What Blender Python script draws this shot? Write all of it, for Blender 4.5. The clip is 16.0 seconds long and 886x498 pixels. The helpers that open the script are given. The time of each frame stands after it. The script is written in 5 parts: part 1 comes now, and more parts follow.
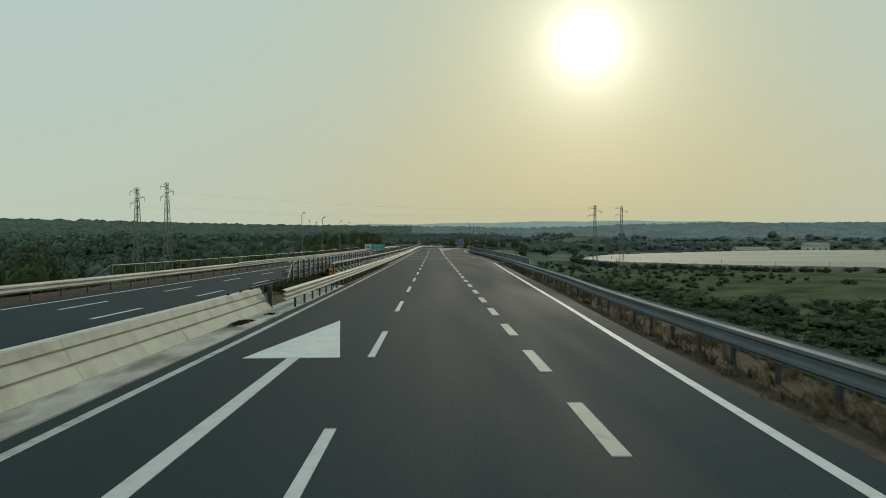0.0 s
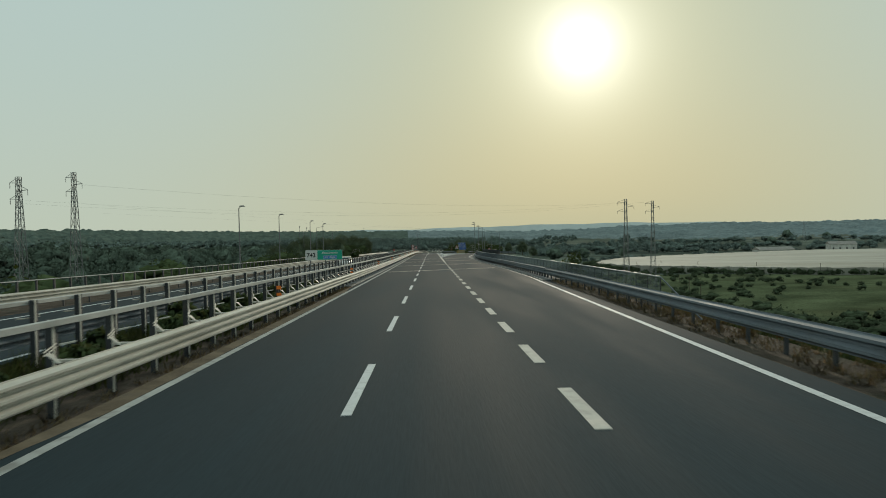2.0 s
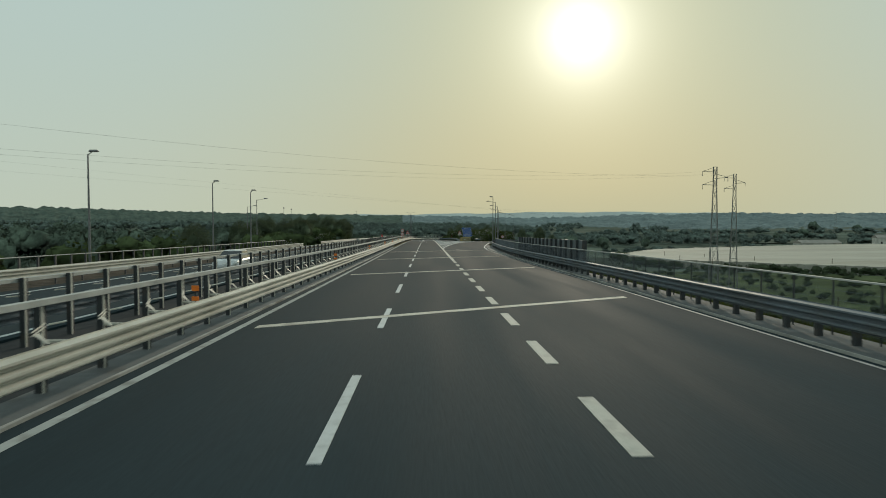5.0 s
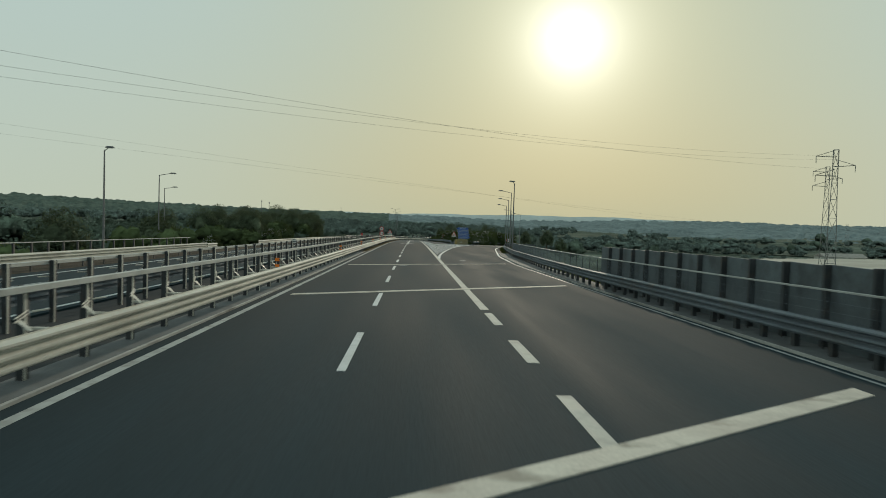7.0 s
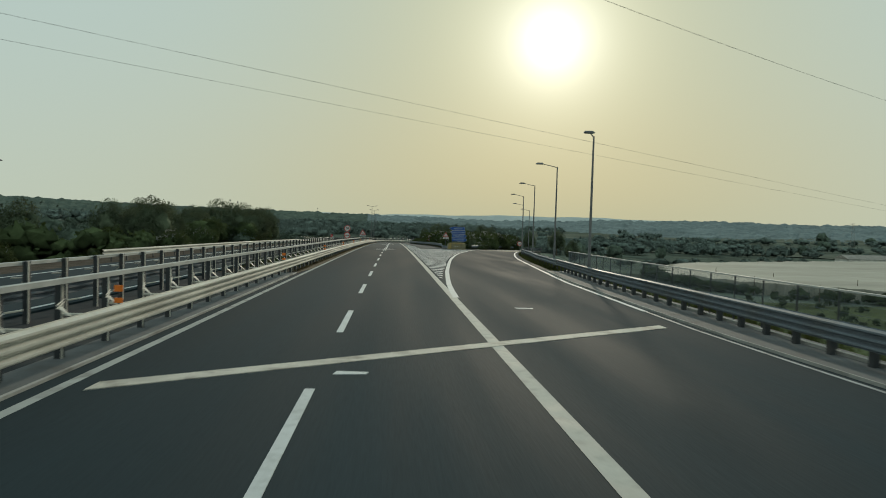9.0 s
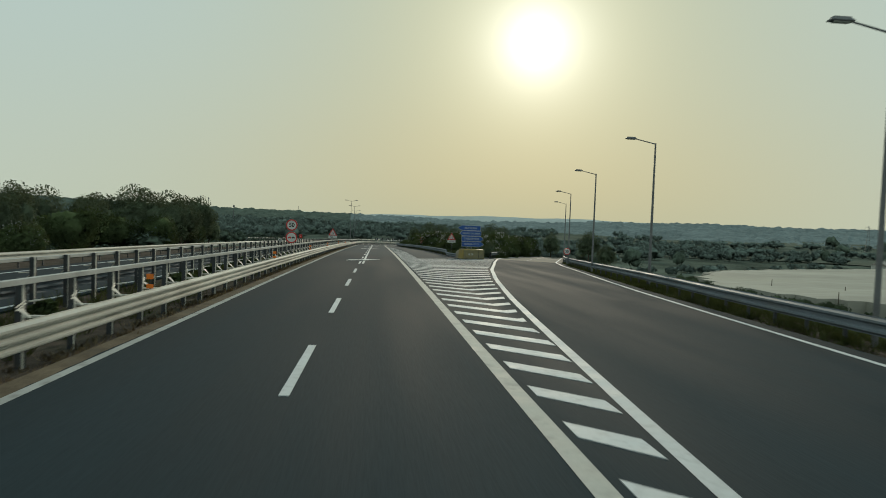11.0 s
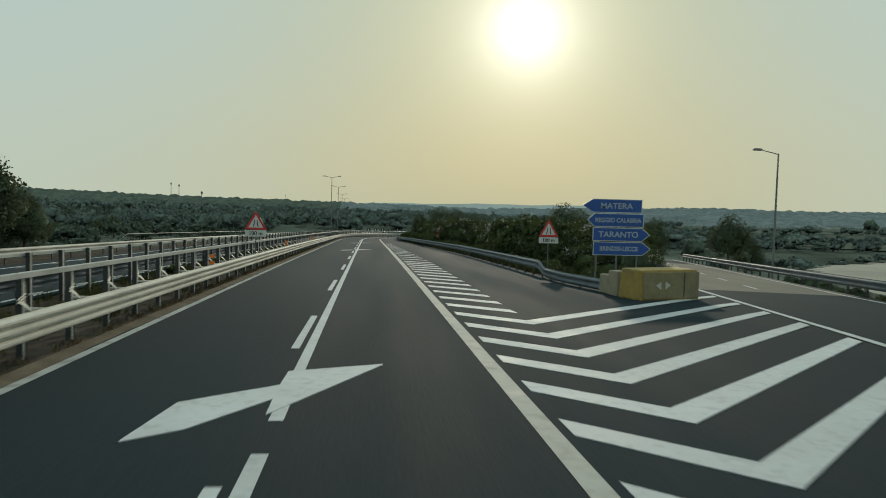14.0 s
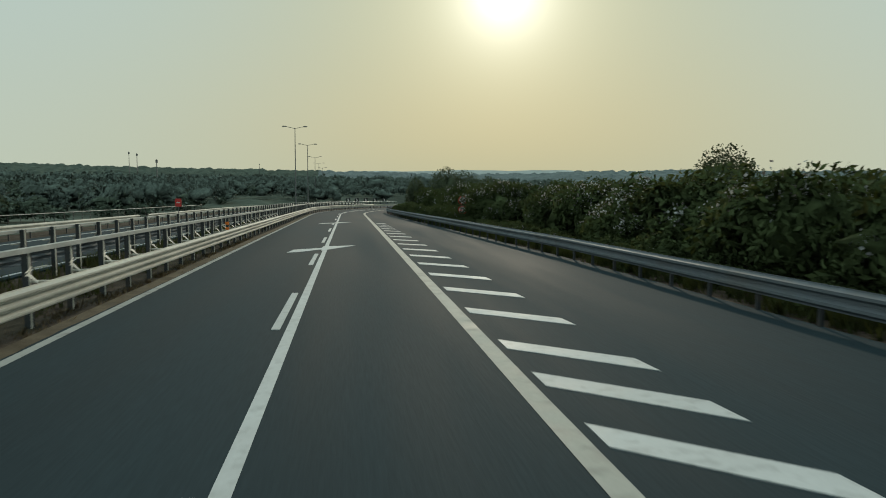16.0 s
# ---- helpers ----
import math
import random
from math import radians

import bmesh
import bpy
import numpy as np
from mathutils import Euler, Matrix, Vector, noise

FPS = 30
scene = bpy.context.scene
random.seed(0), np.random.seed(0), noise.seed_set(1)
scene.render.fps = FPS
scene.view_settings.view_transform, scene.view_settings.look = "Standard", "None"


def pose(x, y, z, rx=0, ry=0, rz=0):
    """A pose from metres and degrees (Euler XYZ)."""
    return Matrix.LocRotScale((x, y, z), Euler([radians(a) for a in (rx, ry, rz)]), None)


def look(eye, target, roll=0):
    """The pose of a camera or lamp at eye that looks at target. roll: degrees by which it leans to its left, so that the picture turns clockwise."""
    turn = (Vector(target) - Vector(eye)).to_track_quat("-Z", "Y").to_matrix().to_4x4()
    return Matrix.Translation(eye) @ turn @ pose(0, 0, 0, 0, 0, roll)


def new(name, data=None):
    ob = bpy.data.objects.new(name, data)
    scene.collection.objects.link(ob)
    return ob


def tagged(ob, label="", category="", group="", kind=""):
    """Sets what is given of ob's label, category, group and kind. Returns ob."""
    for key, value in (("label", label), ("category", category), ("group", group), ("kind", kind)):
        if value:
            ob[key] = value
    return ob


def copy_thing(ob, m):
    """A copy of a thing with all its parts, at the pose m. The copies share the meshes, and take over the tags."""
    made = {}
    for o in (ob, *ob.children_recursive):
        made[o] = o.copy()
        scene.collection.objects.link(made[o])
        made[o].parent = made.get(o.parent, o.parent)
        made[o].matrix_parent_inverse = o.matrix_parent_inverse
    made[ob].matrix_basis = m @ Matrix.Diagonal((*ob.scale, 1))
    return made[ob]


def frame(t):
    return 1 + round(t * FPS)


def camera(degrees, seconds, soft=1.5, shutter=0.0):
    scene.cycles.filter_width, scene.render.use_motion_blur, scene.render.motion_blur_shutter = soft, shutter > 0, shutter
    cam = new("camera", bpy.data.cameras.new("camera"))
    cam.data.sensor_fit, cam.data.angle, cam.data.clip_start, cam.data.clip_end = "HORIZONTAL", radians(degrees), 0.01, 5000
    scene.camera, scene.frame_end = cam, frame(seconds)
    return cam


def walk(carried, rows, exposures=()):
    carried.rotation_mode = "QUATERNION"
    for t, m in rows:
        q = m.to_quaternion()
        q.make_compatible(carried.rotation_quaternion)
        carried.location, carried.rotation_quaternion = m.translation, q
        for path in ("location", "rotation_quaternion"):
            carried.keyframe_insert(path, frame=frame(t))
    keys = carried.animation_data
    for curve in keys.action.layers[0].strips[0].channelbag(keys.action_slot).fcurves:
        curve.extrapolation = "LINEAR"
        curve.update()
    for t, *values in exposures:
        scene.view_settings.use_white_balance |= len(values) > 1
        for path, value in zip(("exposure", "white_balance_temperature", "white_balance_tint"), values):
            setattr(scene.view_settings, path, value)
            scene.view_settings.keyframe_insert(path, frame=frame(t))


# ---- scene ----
# ---- camera and its way ----
ROWS = [
    (0.0, 0.275, 17.77, 1.576, -1.82, 0.17, -0.72),
    (0.5, 0.255, 28.36, 1.279, -1.70, 0.24, -0.93),
    (1.0, 0.233, 38.72, 0.999, -1.48, 0.30, -0.95),
    (1.5, 0.209, 48.95, 0.731, -1.36, 0.46, -0.97),
    (2.0, 0.184, 59.40, 0.462, -1.44, 1.06, -0.97),
    (2.5, 0.160, 69.83, 0.198, -1.53, 1.35, -1.16),
    (3.0, 0.136, 80.37, -0.065, -1.63, 1.21, -1.32),
    (3.5, 0.114, 90.95, -0.325, -1.73, 0.87, -1.37),
    (4.0, 0.094, 101.49, -0.579, -2.03, 0.65, -1.27),
    (4.5, 0.077, 112.11, -0.831, -2.53, 0.32, -1.27),
    (7.0, 0.039, 165.47, -2.036, -2.48, -1.87, -2.31),
    (7.5, 0.043, 176.11, -2.264, -2.57, -1.92, -3.39),
    (8.0, 0.050, 186.83, -2.489, -2.60, -1.92, -3.69),
    (8.5, 0.060, 197.52, -2.709, -2.43, -1.83, -3.79),
    (9.0, 0.073, 208.17, -2.924, -2.37, -1.73, -3.88),
    (11.5, 0.169, 262.08, -3.994, -2.29, -1.95, -5.61),
    (12.0, 0.189, 272.42, -4.207, -2.41, -1.53, -6.07),
    (12.5, 0.208, 282.23, -4.412, -2.58, -1.41, -6.20),
    (13.0, 0.225, 291.78, -4.615, -2.70, -1.46, -6.01),
    (13.5, 0.237, 301.52, -4.830, -2.91, -1.68, -5.68),
    (14.0, 0.246, 311.62, -5.061, -3.19, -1.51, -5.76),
    (14.5, 0.248, 321.76, -5.301, -3.88, -1.24, -6.34),
    (15.0, 0.243, 332.26, -5.557, -4.78, -0.87, -6.87),
    (15.5, 0.229, 342.77, -5.823, -5.29, -0.76, -7.18),
    (16.0, 0.205, 353.20, -6.095, -5.71, -0.37, -7.35),
]
cam = camera(62.3, 16.0, soft=0.95, shutter=0.15)
walk(cam, [(t, pose(x, y, z, 90 + rx, ry, rz)) for t, x, y, z, rx, ry, rz in ROWS])

# ---- sky, sun ----
SUN_AZ, SUN_EL = radians(11.85), radians(13.6)   # clockwise from +y, above the horizon
SUN_DIR = Vector((math.sin(SUN_AZ) * math.cos(SUN_EL), math.cos(SUN_AZ) * math.cos(SUN_EL), math.sin(SUN_EL)))


def build_world():
    w = bpy.data.worlds.new("hazy_evening_sky")
    scene.world = w
    w.use_nodes = True
    nt = w.node_tree
    nt.nodes.clear()
    N, L = nt.nodes.new, nt.links.new

    def math_node(op, a, b=None, c=None, clamp=False):
        n = N("ShaderNodeMath")
        n.operation, n.use_clamp = op, clamp
        for i, v in enumerate((a, b, c)):
            if v is None:
                continue
            if isinstance(v, (int, float)):
                n.inputs[i].default_value = v
            else:
                L(v, n.inputs[i])
        return n.outputs[0]

    def mixed(f, a, b, kind="MIX"):
        n = N("ShaderNodeMix")
        n.data_type, n.blend_type, n.clamp_factor = "RGBA", kind, True
        for i, v in ((0, f), (6, a), (7, b)):
            if isinstance(v, tuple):
                n.inputs[i].default_value = (*v, 1)
            elif isinstance(v, (int, float)):
                n.inputs[i].default_value = v
            else:
                L(v, n.inputs[i])
        return n.outputs[2]

    tc = N("ShaderNodeTexCoord")
    norm = N("ShaderNodeVectorMath")
    norm.operation = "NORMALIZE"
    L(tc.outputs["Generated"], norm.inputs[0])
    dot = N("ShaderNodeVectorMath")
    dot.operation = "DOT_PRODUCT"
    dot.inputs[1].default_value = SUN_DIR
    L(norm.outputs[0], dot.inputs[0])
    sep = N("ShaderNodeSeparateXYZ")
    L(norm.outputs[0], sep.inputs[0])
    ang = math_node("MULTIPLY", math_node("ARCCOSINE", math_node("MINIMUM", dot.outputs["Value"], 0.999999)), 57.2958)
    elev = math_node("MULTIPLY", math_node("ARCSINE", sep.outputs["Z"]), 57.2958)
    # the air's own colour: cool away from the sun, greenish yellow near it, dusty orange low under it
    def bell(v, width):
        return math_node("EXPONENT", math_node("MULTIPLY", math_node("POWER", math_node("DIVIDE", math_node("MAXIMUM", v, 0.0), width), 2.0), -1.0))
    low_f = math_node("EXPONENT", math_node("MULTIPLY", math_node("MAXIMUM", elev, 0.0), -1 / 14))
    base = mixed(low_f, SKY_HIGH, SKY_LOW)
    base = mixed(math_node("MULTIPLY", bell(ang, 19.0), 0.85), base, SKY_HALO)
    base = mixed(math_node("MULTIPLY", math_node("MULTIPLY", bell(ang, 25.0), bell(elev, 9.0)), 0.9), base, SKY_WARM)
    # ground side of the dome
    base = mixed(math_node("MULTIPLY", elev, -0.5, clamp=True), base, (0.10, 0.105, 0.09))
    # glow of the haze round the sun
    g1 = math_node("MULTIPLY", math_node("EXPONENT", math_node("MULTIPLY", math_node("POWER", math_node("DIVIDE", ang, 2.2), 1.25), -1.0)), GLOW[0])
    g2 = math_node("MULTIPLY", math_node("EXPONENT", math_node("MULTIPLY", math_node("POWER", math_node("DIVIDE", ang, 6.0), 1.5), -1.0)), GLOW[1])
    glow1 = mixed(1.0, (1.0, 0.99, 0.93), g1, "MULTIPLY")
    glow2 = mixed(1.0, (1.0, 1.0, 0.78), g2, "MULTIPLY")
    sky = N("ShaderNodeTexSky")
    sky.sky_type, sky.sun_disc = "NISHITA", False
    sky.sun_elevation, sky.sun_rotation = SUN_EL, SUN_AZ
    sky.air_density, sky.dust_density = 1.5, 4.0
    nish = mixed(1.0, sky.outputs[0], (0.0015, 0.0015, 0.0015), "MULTIPLY")
    total = mixed(1.0, mixed(1.0, base, glow1, "ADD"), mixed(1.0, glow2, nish, "ADD"), "ADD")
    for m in nt.nodes:
        if m.bl_idname == "ShaderNodeMix":
            m.clamp_result = False
    bg = N("ShaderNodeBackground")
    L(total, bg.inputs["Color"])
    bg.inputs["Strength"].default_value = 1.0
    out = N("ShaderNodeOutputWorld")
    L(bg.outputs[0], out.inputs["Surface"])


SKY_HIGH, SKY_LOW, SKY_HALO, SKY_WARM = (0.43, 0.57, 0.57), (0.50, 0.57, 0.47), (0.49, 0.51, 0.33), (0.525, 0.485, 0.285)
GLOW = (1.05, 0.33)
build_world()
sun = new("sun", bpy.data.lights.new("sun", "SUN"))
sun.data.energy, sun.data.angle, sun.data.color = 1.5, radians(1.5), (1.0, 0.89, 0.70)
sun.matrix_world = look((0, 0, 60), Vector((0, 0, 60)) - SUN_DIR)
scene.view_settings.exposure = 0.0

# ---- materials ----
def material(name, base, rough=0.8, metal=0.0, dark=0.75, light=1.2, scale=3.0, fine=60.0, bump=0.3, bump_d=0.01, spec=0.5,
             stain=None, stain_scale=0.4, stain_amt=0.0, per_object=0.0, per_island=0.0, coords="Object", stretch=(1, 1, 1), rough_var=0.1, bands=()):
    """A surface with broad and fine variation of its colour, fine relief, and stains with a shape of their own."""
    m = bpy.data.materials.new(name)
    m.use_nodes = True
    nt = m.node_tree
    N, L = nt.nodes.new, nt.links.new
    b = nt.nodes["Principled BSDF"]
    if coords == "World":
        tcn = N("ShaderNodeNewGeometry")
        src = tcn.outputs["Position"]
    else:
        tcn = N("ShaderNodeTexCoord")
        src = tcn.outputs["Object"]
    mp = N("ShaderNodeMapping")
    mp.inputs["Scale"].default_value = stretch
    L(src, mp.inputs["Vector"])

    def noise_tex(sc, det=4.0):
        n = N("ShaderNodeTexNoise")
        n.inputs["Scale"].default_value, n.inputs["Detail"].default_value = sc, det
        L(mp.outputs[0], n.inputs["Vector"])
        return n.outputs["Fac"]

    def ramp(f, lo, hi, a, c):
        r = N("ShaderNodeMapRange")
        for i, v in enumerate((lo, hi, a, c)):
            r.inputs[i + 1].default_value = v
        L(f, r.inputs[0])
        return r.outputs[0]

    def mul(a, c):
        n = N("ShaderNodeMath")
        n.operation = "MULTIPLY"
        L(a, n.inputs[0])
        if isinstance(c, float):
            n.inputs[1].default_value = c
        else:
            L(c, n.inputs[1])
        return n.outputs[0]

    broad, grain = noise_tex(scale), noise_tex(fine, 2.0)
    val = mul(ramp(broad, 0.3, 0.7, dark, light), ramp(grain, 0.25, 0.75, 0.5 + dark / 2, 0.5 + light / 2))
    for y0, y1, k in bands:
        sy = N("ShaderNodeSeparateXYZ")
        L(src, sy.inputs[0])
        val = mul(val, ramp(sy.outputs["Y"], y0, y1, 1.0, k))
    if per_object:
        oi = N("ShaderNodeObjectInfo")
        val = mul(val, ramp(oi.outputs["Random"], 0, 1, 1 - per_object, 1 + per_object))
    if per_island:
        ge = N("ShaderNodeNewGeometry")
        val = mul(val, ramp(ge.outputs["Random Per Island"], 0, 1, 1 - per_island, 1 + per_island))
    mx = N("ShaderNodeMix")
    mx.data_type, mx.blend_type = "RGBA", "MULTIPLY"
    mx.inputs[0].default_value = 1.0
    mx.inputs[6].default_value = (*base, 1)
    L(val, mx.inputs[7])
    col = mx.outputs[2]
    if stain:
        st = ramp(noise_tex(stain_scale, 6.0), 0.52, 0.68, 0.0, stain_amt)
        ms = N("ShaderNodeMix")
        ms.data_type = "RGBA"
        L(st, ms.inputs[0])
        L(col, ms.inputs[6])
        ms.inputs[7].default_value = (*stain, 1)
        col = ms.outputs[2]
    L(col, b.inputs["Base Color"])
    b.inputs["Metallic"].default_value = metal
    b.inputs["Specular IOR Level"].default_value = spec
    L(ramp(broad, 0.3, 0.7, rough - rough_var, min(1.0, rough + rough_var)), b.inputs["Roughness"])
    if bump:
        bp = N("ShaderNodeBump")
        bp.inputs["Strength"].default_value, bp.inputs["Distance"].default_value = bump, bump_d
        L(grain, bp.inputs["Height"])
        L(bp.outputs[0], b.inputs["Normal"])
    return m


def leafy(name, base, var=0.45, trans=0.35, through_tint=(1.6, 1.7, 0.8)):
    """Leaves: two-sided, partly letting the light through, each clump a little different."""
    m = material(name, base, rough=0.9, dark=0.6, light=1.4, scale=0.35, fine=3.0, bump=0.0, spec=0.04, per_island=var, coords="World")
    nt = m.node_tree
    b = nt.nodes["Principled BSDF"]
    tr = nt.nodes.new("ShaderNodeBsdfTranslucent")
    tr.inputs["Color"].default_value = (*[a * b for a, b in zip(base, through_tint)], 1)
    at = nt.nodes.new("ShaderNodeAttribute")
    at.attribute_name = "round"
    vt = nt.nodes.new("ShaderNodeVectorTransform")
    vt.vector_type, vt.convert_from, vt.convert_to = "NORMAL", "OBJECT", "WORLD"
    nt.links.new(at.outputs["Vector"], vt.inputs[0])
    nt.links.new(vt.outputs[0], b.inputs["Normal"])
    nt.links.new(vt.outputs[0], tr.inputs["Normal"])
    mx = nt.nodes.new("ShaderNodeMixShader")
    mx.inputs[0].default_value = trans
    nt.links.new(b.outputs[0], mx.inputs[1])
    nt.links.new(tr.outputs[0], mx.inputs[2])
    nt.links.new(mx.outputs[0], nt.nodes["Material Output"].inputs["Surface"])
    return m


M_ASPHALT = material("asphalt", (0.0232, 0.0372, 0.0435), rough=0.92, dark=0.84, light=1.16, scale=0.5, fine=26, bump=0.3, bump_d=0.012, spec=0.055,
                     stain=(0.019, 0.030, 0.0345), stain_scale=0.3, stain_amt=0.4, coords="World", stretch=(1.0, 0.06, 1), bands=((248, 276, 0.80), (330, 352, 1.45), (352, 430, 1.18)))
M_ASPHALT_OLD = material("worn_asphalt", (0.19, 0.172, 0.143), rough=0.92, dark=0.8, light=1.2, scale=0.3, fine=22, bump=0.5, bump_d=0.012, spec=0.08,
                         stain=(0.075, 0.075, 0.07), stain_scale=0.2, stain_amt=0.5, coords="World", stretch=(1.0, 0.2, 1))
M_PAINT = material("road_paint", (0.535, 0.55, 0.545), rough=0.75, dark=0.9, light=1.06, scale=1.2, fine=18, bump=0.3, bump_d=0.004, spec=0.15,
                   stain=(0.26, 0.265, 0.26), stain_scale=5.0, stain_amt=0.35, coords="World", per_object=0.08)
M_PAINT_EDGE = material("dusty_edge_paint", (0.41, 0.42, 0.40), rough=0.8, dark=0.85, light=1.08, scale=1.0, fine=18, bump=0.3, bump_d=0.004, spec=0.1,
                        stain=(0.17, 0.16, 0.14), stain_scale=2.2, stain_amt=0.6, coords="World")
M_PAINT_GREY = material("grey_worn_paint", (0.34, 0.35, 0.35), rough=0.7, dark=0.75, light=1.1, scale=1.5, fine=16, bump=0.3, bump_d=0.004,
                        stain=(0.12, 0.12, 0.12), stain_scale=2.0, stain_amt=0.7, coords="World")
M_PAINT_OLD = material("worn_yellowed_paint", (0.44, 0.43, 0.385), spec=0.12, rough=0.8, dark=0.86, light=1.08, scale=1.5, fine=16, bump=0.3, bump_d=0.004,
                       stain=(0.20, 0.195, 0.18), stain_scale=2.5, stain_amt=0.4, coords="World")
M_JOINT = material("joint_mortar", (0.52, 0.48, 0.41), rough=0.85, dark=0.7, light=1.15, scale=1.0, fine=20, bump=0.4, bump_d=0.006,
                   stain=(0.16, 0.14, 0.11), stain_scale=1.4, stain_amt=0.7, coords="World")
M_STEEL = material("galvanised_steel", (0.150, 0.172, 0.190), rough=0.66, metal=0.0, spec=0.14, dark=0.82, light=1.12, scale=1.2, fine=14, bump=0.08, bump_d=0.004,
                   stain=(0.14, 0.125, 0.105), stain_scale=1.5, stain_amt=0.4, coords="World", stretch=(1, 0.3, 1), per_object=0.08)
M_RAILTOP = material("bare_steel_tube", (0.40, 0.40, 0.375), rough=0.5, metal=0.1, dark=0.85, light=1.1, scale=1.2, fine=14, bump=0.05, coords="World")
M_STEEL_LIT = material("sunlit_galvanised_steel", (0.56, 0.53, 0.46), rough=0.6, metal=0.15, dark=0.82, light=1.1, scale=1.0, fine=14, bump=0.08, bump_d=0.004,
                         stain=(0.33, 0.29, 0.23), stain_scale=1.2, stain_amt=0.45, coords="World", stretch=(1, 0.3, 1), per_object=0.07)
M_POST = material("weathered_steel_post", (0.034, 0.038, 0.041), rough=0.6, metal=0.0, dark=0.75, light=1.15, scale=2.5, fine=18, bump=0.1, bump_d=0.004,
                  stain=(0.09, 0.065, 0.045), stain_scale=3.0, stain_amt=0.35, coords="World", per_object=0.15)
M_CONCRETE = material("cream_concrete", (0.50, 0.47, 0.38), rough=0.9, dark=0.8, light=1.1, scale=1.2, fine=20, bump=0.3, bump_d=0.01,
                      stain=(0.27, 0.24, 0.19), stain_scale=0.9, stain_amt=0.6, coords="World")
M_KERB = material("dirty_concrete", (0.105, 0.110, 0.110), rough=0.92, dark=0.7, light=1.15, scale=1.5, fine=16, bump=0.4, bump_d=0.012,
                  stain=(0.055, 0.05, 0.045), stain_scale=1.0, stain_amt=0.7, coords="World")
M_DECK_GAP = material("dark_deck_gap", (0.030, 0.034, 0.037), rough=0.9, dark=0.75, light=1.2, scale=0.6, fine=14, bump=0.4, bump_d=0.01, spec=0.1,
                  stain=(0.05, 0.052, 0.05), stain_scale=0.6, stain_amt=0.6, coords="World")
M_VERGE = material("dry_verge_soil", (0.078, 0.060, 0.046), spec=0.05, rough=1.0, dark=0.6, light=1.35, scale=1.6, fine=12, bump=0.8, bump_d=0.05,
                   stain=(0.046, 0.044, 0.03), stain_scale=0.7, stain_amt=0.8, coords="World")
M_SOIL = material("washed_soil", (0.135, 0.108, 0.076), spec=0.03, rough=1.0, dark=0.7, light=1.3, scale=1.2, fine=14, bump=0.7, bump_d=0.02,
                  stain=(0.12, 0.105, 0.085), stain_scale=1.1, stain_amt=0.5, coords="World")
M_GROUND = material("scrubland", (0.105, 0.122, 0.098), spec=0.0, rough=1.0, dark=0.55, light=1.5, scale=0.03, fine=0.6, bump=0.9, bump_d=0.4,
                    stain=(0.135, 0.14, 0.115), stain_scale=0.008, stain_amt=0.6, coords="World")
M_MEADOW = material("green_meadow", (0.085, 0.102, 0.056), spec=0.0, rough=1.0, dark=0.6, light=1.4, scale=0.06, fine=1.2, bump=0.8, bump_d=0.3,
                    stain=(0.075, 0.075, 0.04), stain_scale=0.02, stain_amt=0.6, coords="World")
M_FLEECE = material("crop_cover_sheeting", (0.36, 0.345, 0.29), spec=0.1, rough=0.85, dark=0.8, light=1.15, scale=0.05, fine=0.5, bump=0.4, bump_d=0.2,
                    stain=(0.24, 0.225, 0.17), stain_scale=0.03, stain_amt=0.5, coords="World", stretch=(0.25, 1, 1))
M_FIELD = material("pale_stubble_field", (0.135, 0.145, 0.115), spec=0.0, rough=0.95, dark=0.7, light=1.3, scale=0.02, fine=0.4, bump=0.3, bump_d=0.2, coords="World")
M_LEAF = leafy("broad_leaves", (0.082, 0.108, 0.048), var=0.22, trans=0.2)
M_LEAF_DARK = leafy("dark_evergreen_leaves", (0.110, 0.136, 0.084), var=0.15, trans=0.2, through_tint=(1.4, 1.5, 0.9))
M_LEAF_OLIVE = leafy("olive_leaves", (0.072, 0.092, 0.052), var=0.12, trans=0.06)
M_LEAF_HAZE = leafy("haze_paled_leaves", (0.142, 0.180, 0.155), var=0.08, trans=0.06, through_tint=(1.2, 1.3, 1.2))
M_LEAF_WEST = leafy("mixed_wood_leaves", (0.110, 0.142, 0.106), var=0.1, trans=0.06, through_tint=(1.3, 1.4, 1.0))
M_GRASS = leafy("grass_blades", (0.062, 0.076, 0.030), trans=0.3)
M_DRY = leafy("dry_grass_blades", (0.165, 0.128, 0.072), trans=0.2, through_tint=(1.3, 1.2, 0.8))
M_LITTER = leafy("leaf_litter", (0.055, 0.043, 0.030), trans=0.1)
M_FLOWER = leafy("white_oleander_flowers", (0.66, 0.66, 0.64), var=0.15, trans=0.35, through_tint=(1.0, 1.0, 1.0))
M_BARK = material("bark", (0.11, 0.085, 0.06), rough=0.95, dark=0.6, light=1.3, scale=4, fine=20, bump=0.8, bump_d=0.03)
M_POLE = material("lamp_pole_steel", (0.16, 0.16, 0.16), rough=0.6, metal=0.2, scale=1.0, fine=10, bump=0.05)
M_PYLON = material("pylon_lattice_steel", (0.20, 0.20, 0.19), rough=0.6, metal=0.3, scale=1.0, fine=8, bump=0.05)
M_BLACK = material("black_enamel", (0.012, 0.012, 0.012), rough=0.5, dark=0.9, light=1.1, bump=0)
M_APRON = material("dusty_apron_lit_kerb_concrete", (0.38, 0.365, 0.33), rough=0.92, dark=0.7, light=1.15, scale=1.5, fine=16, bump=0.4, bump_d=0.012,
                   stain=(0.10, 0.09, 0.075), stain_scale=1.2, stain_amt=0.8, coords="World", stretch=(1, 0.4, 1))
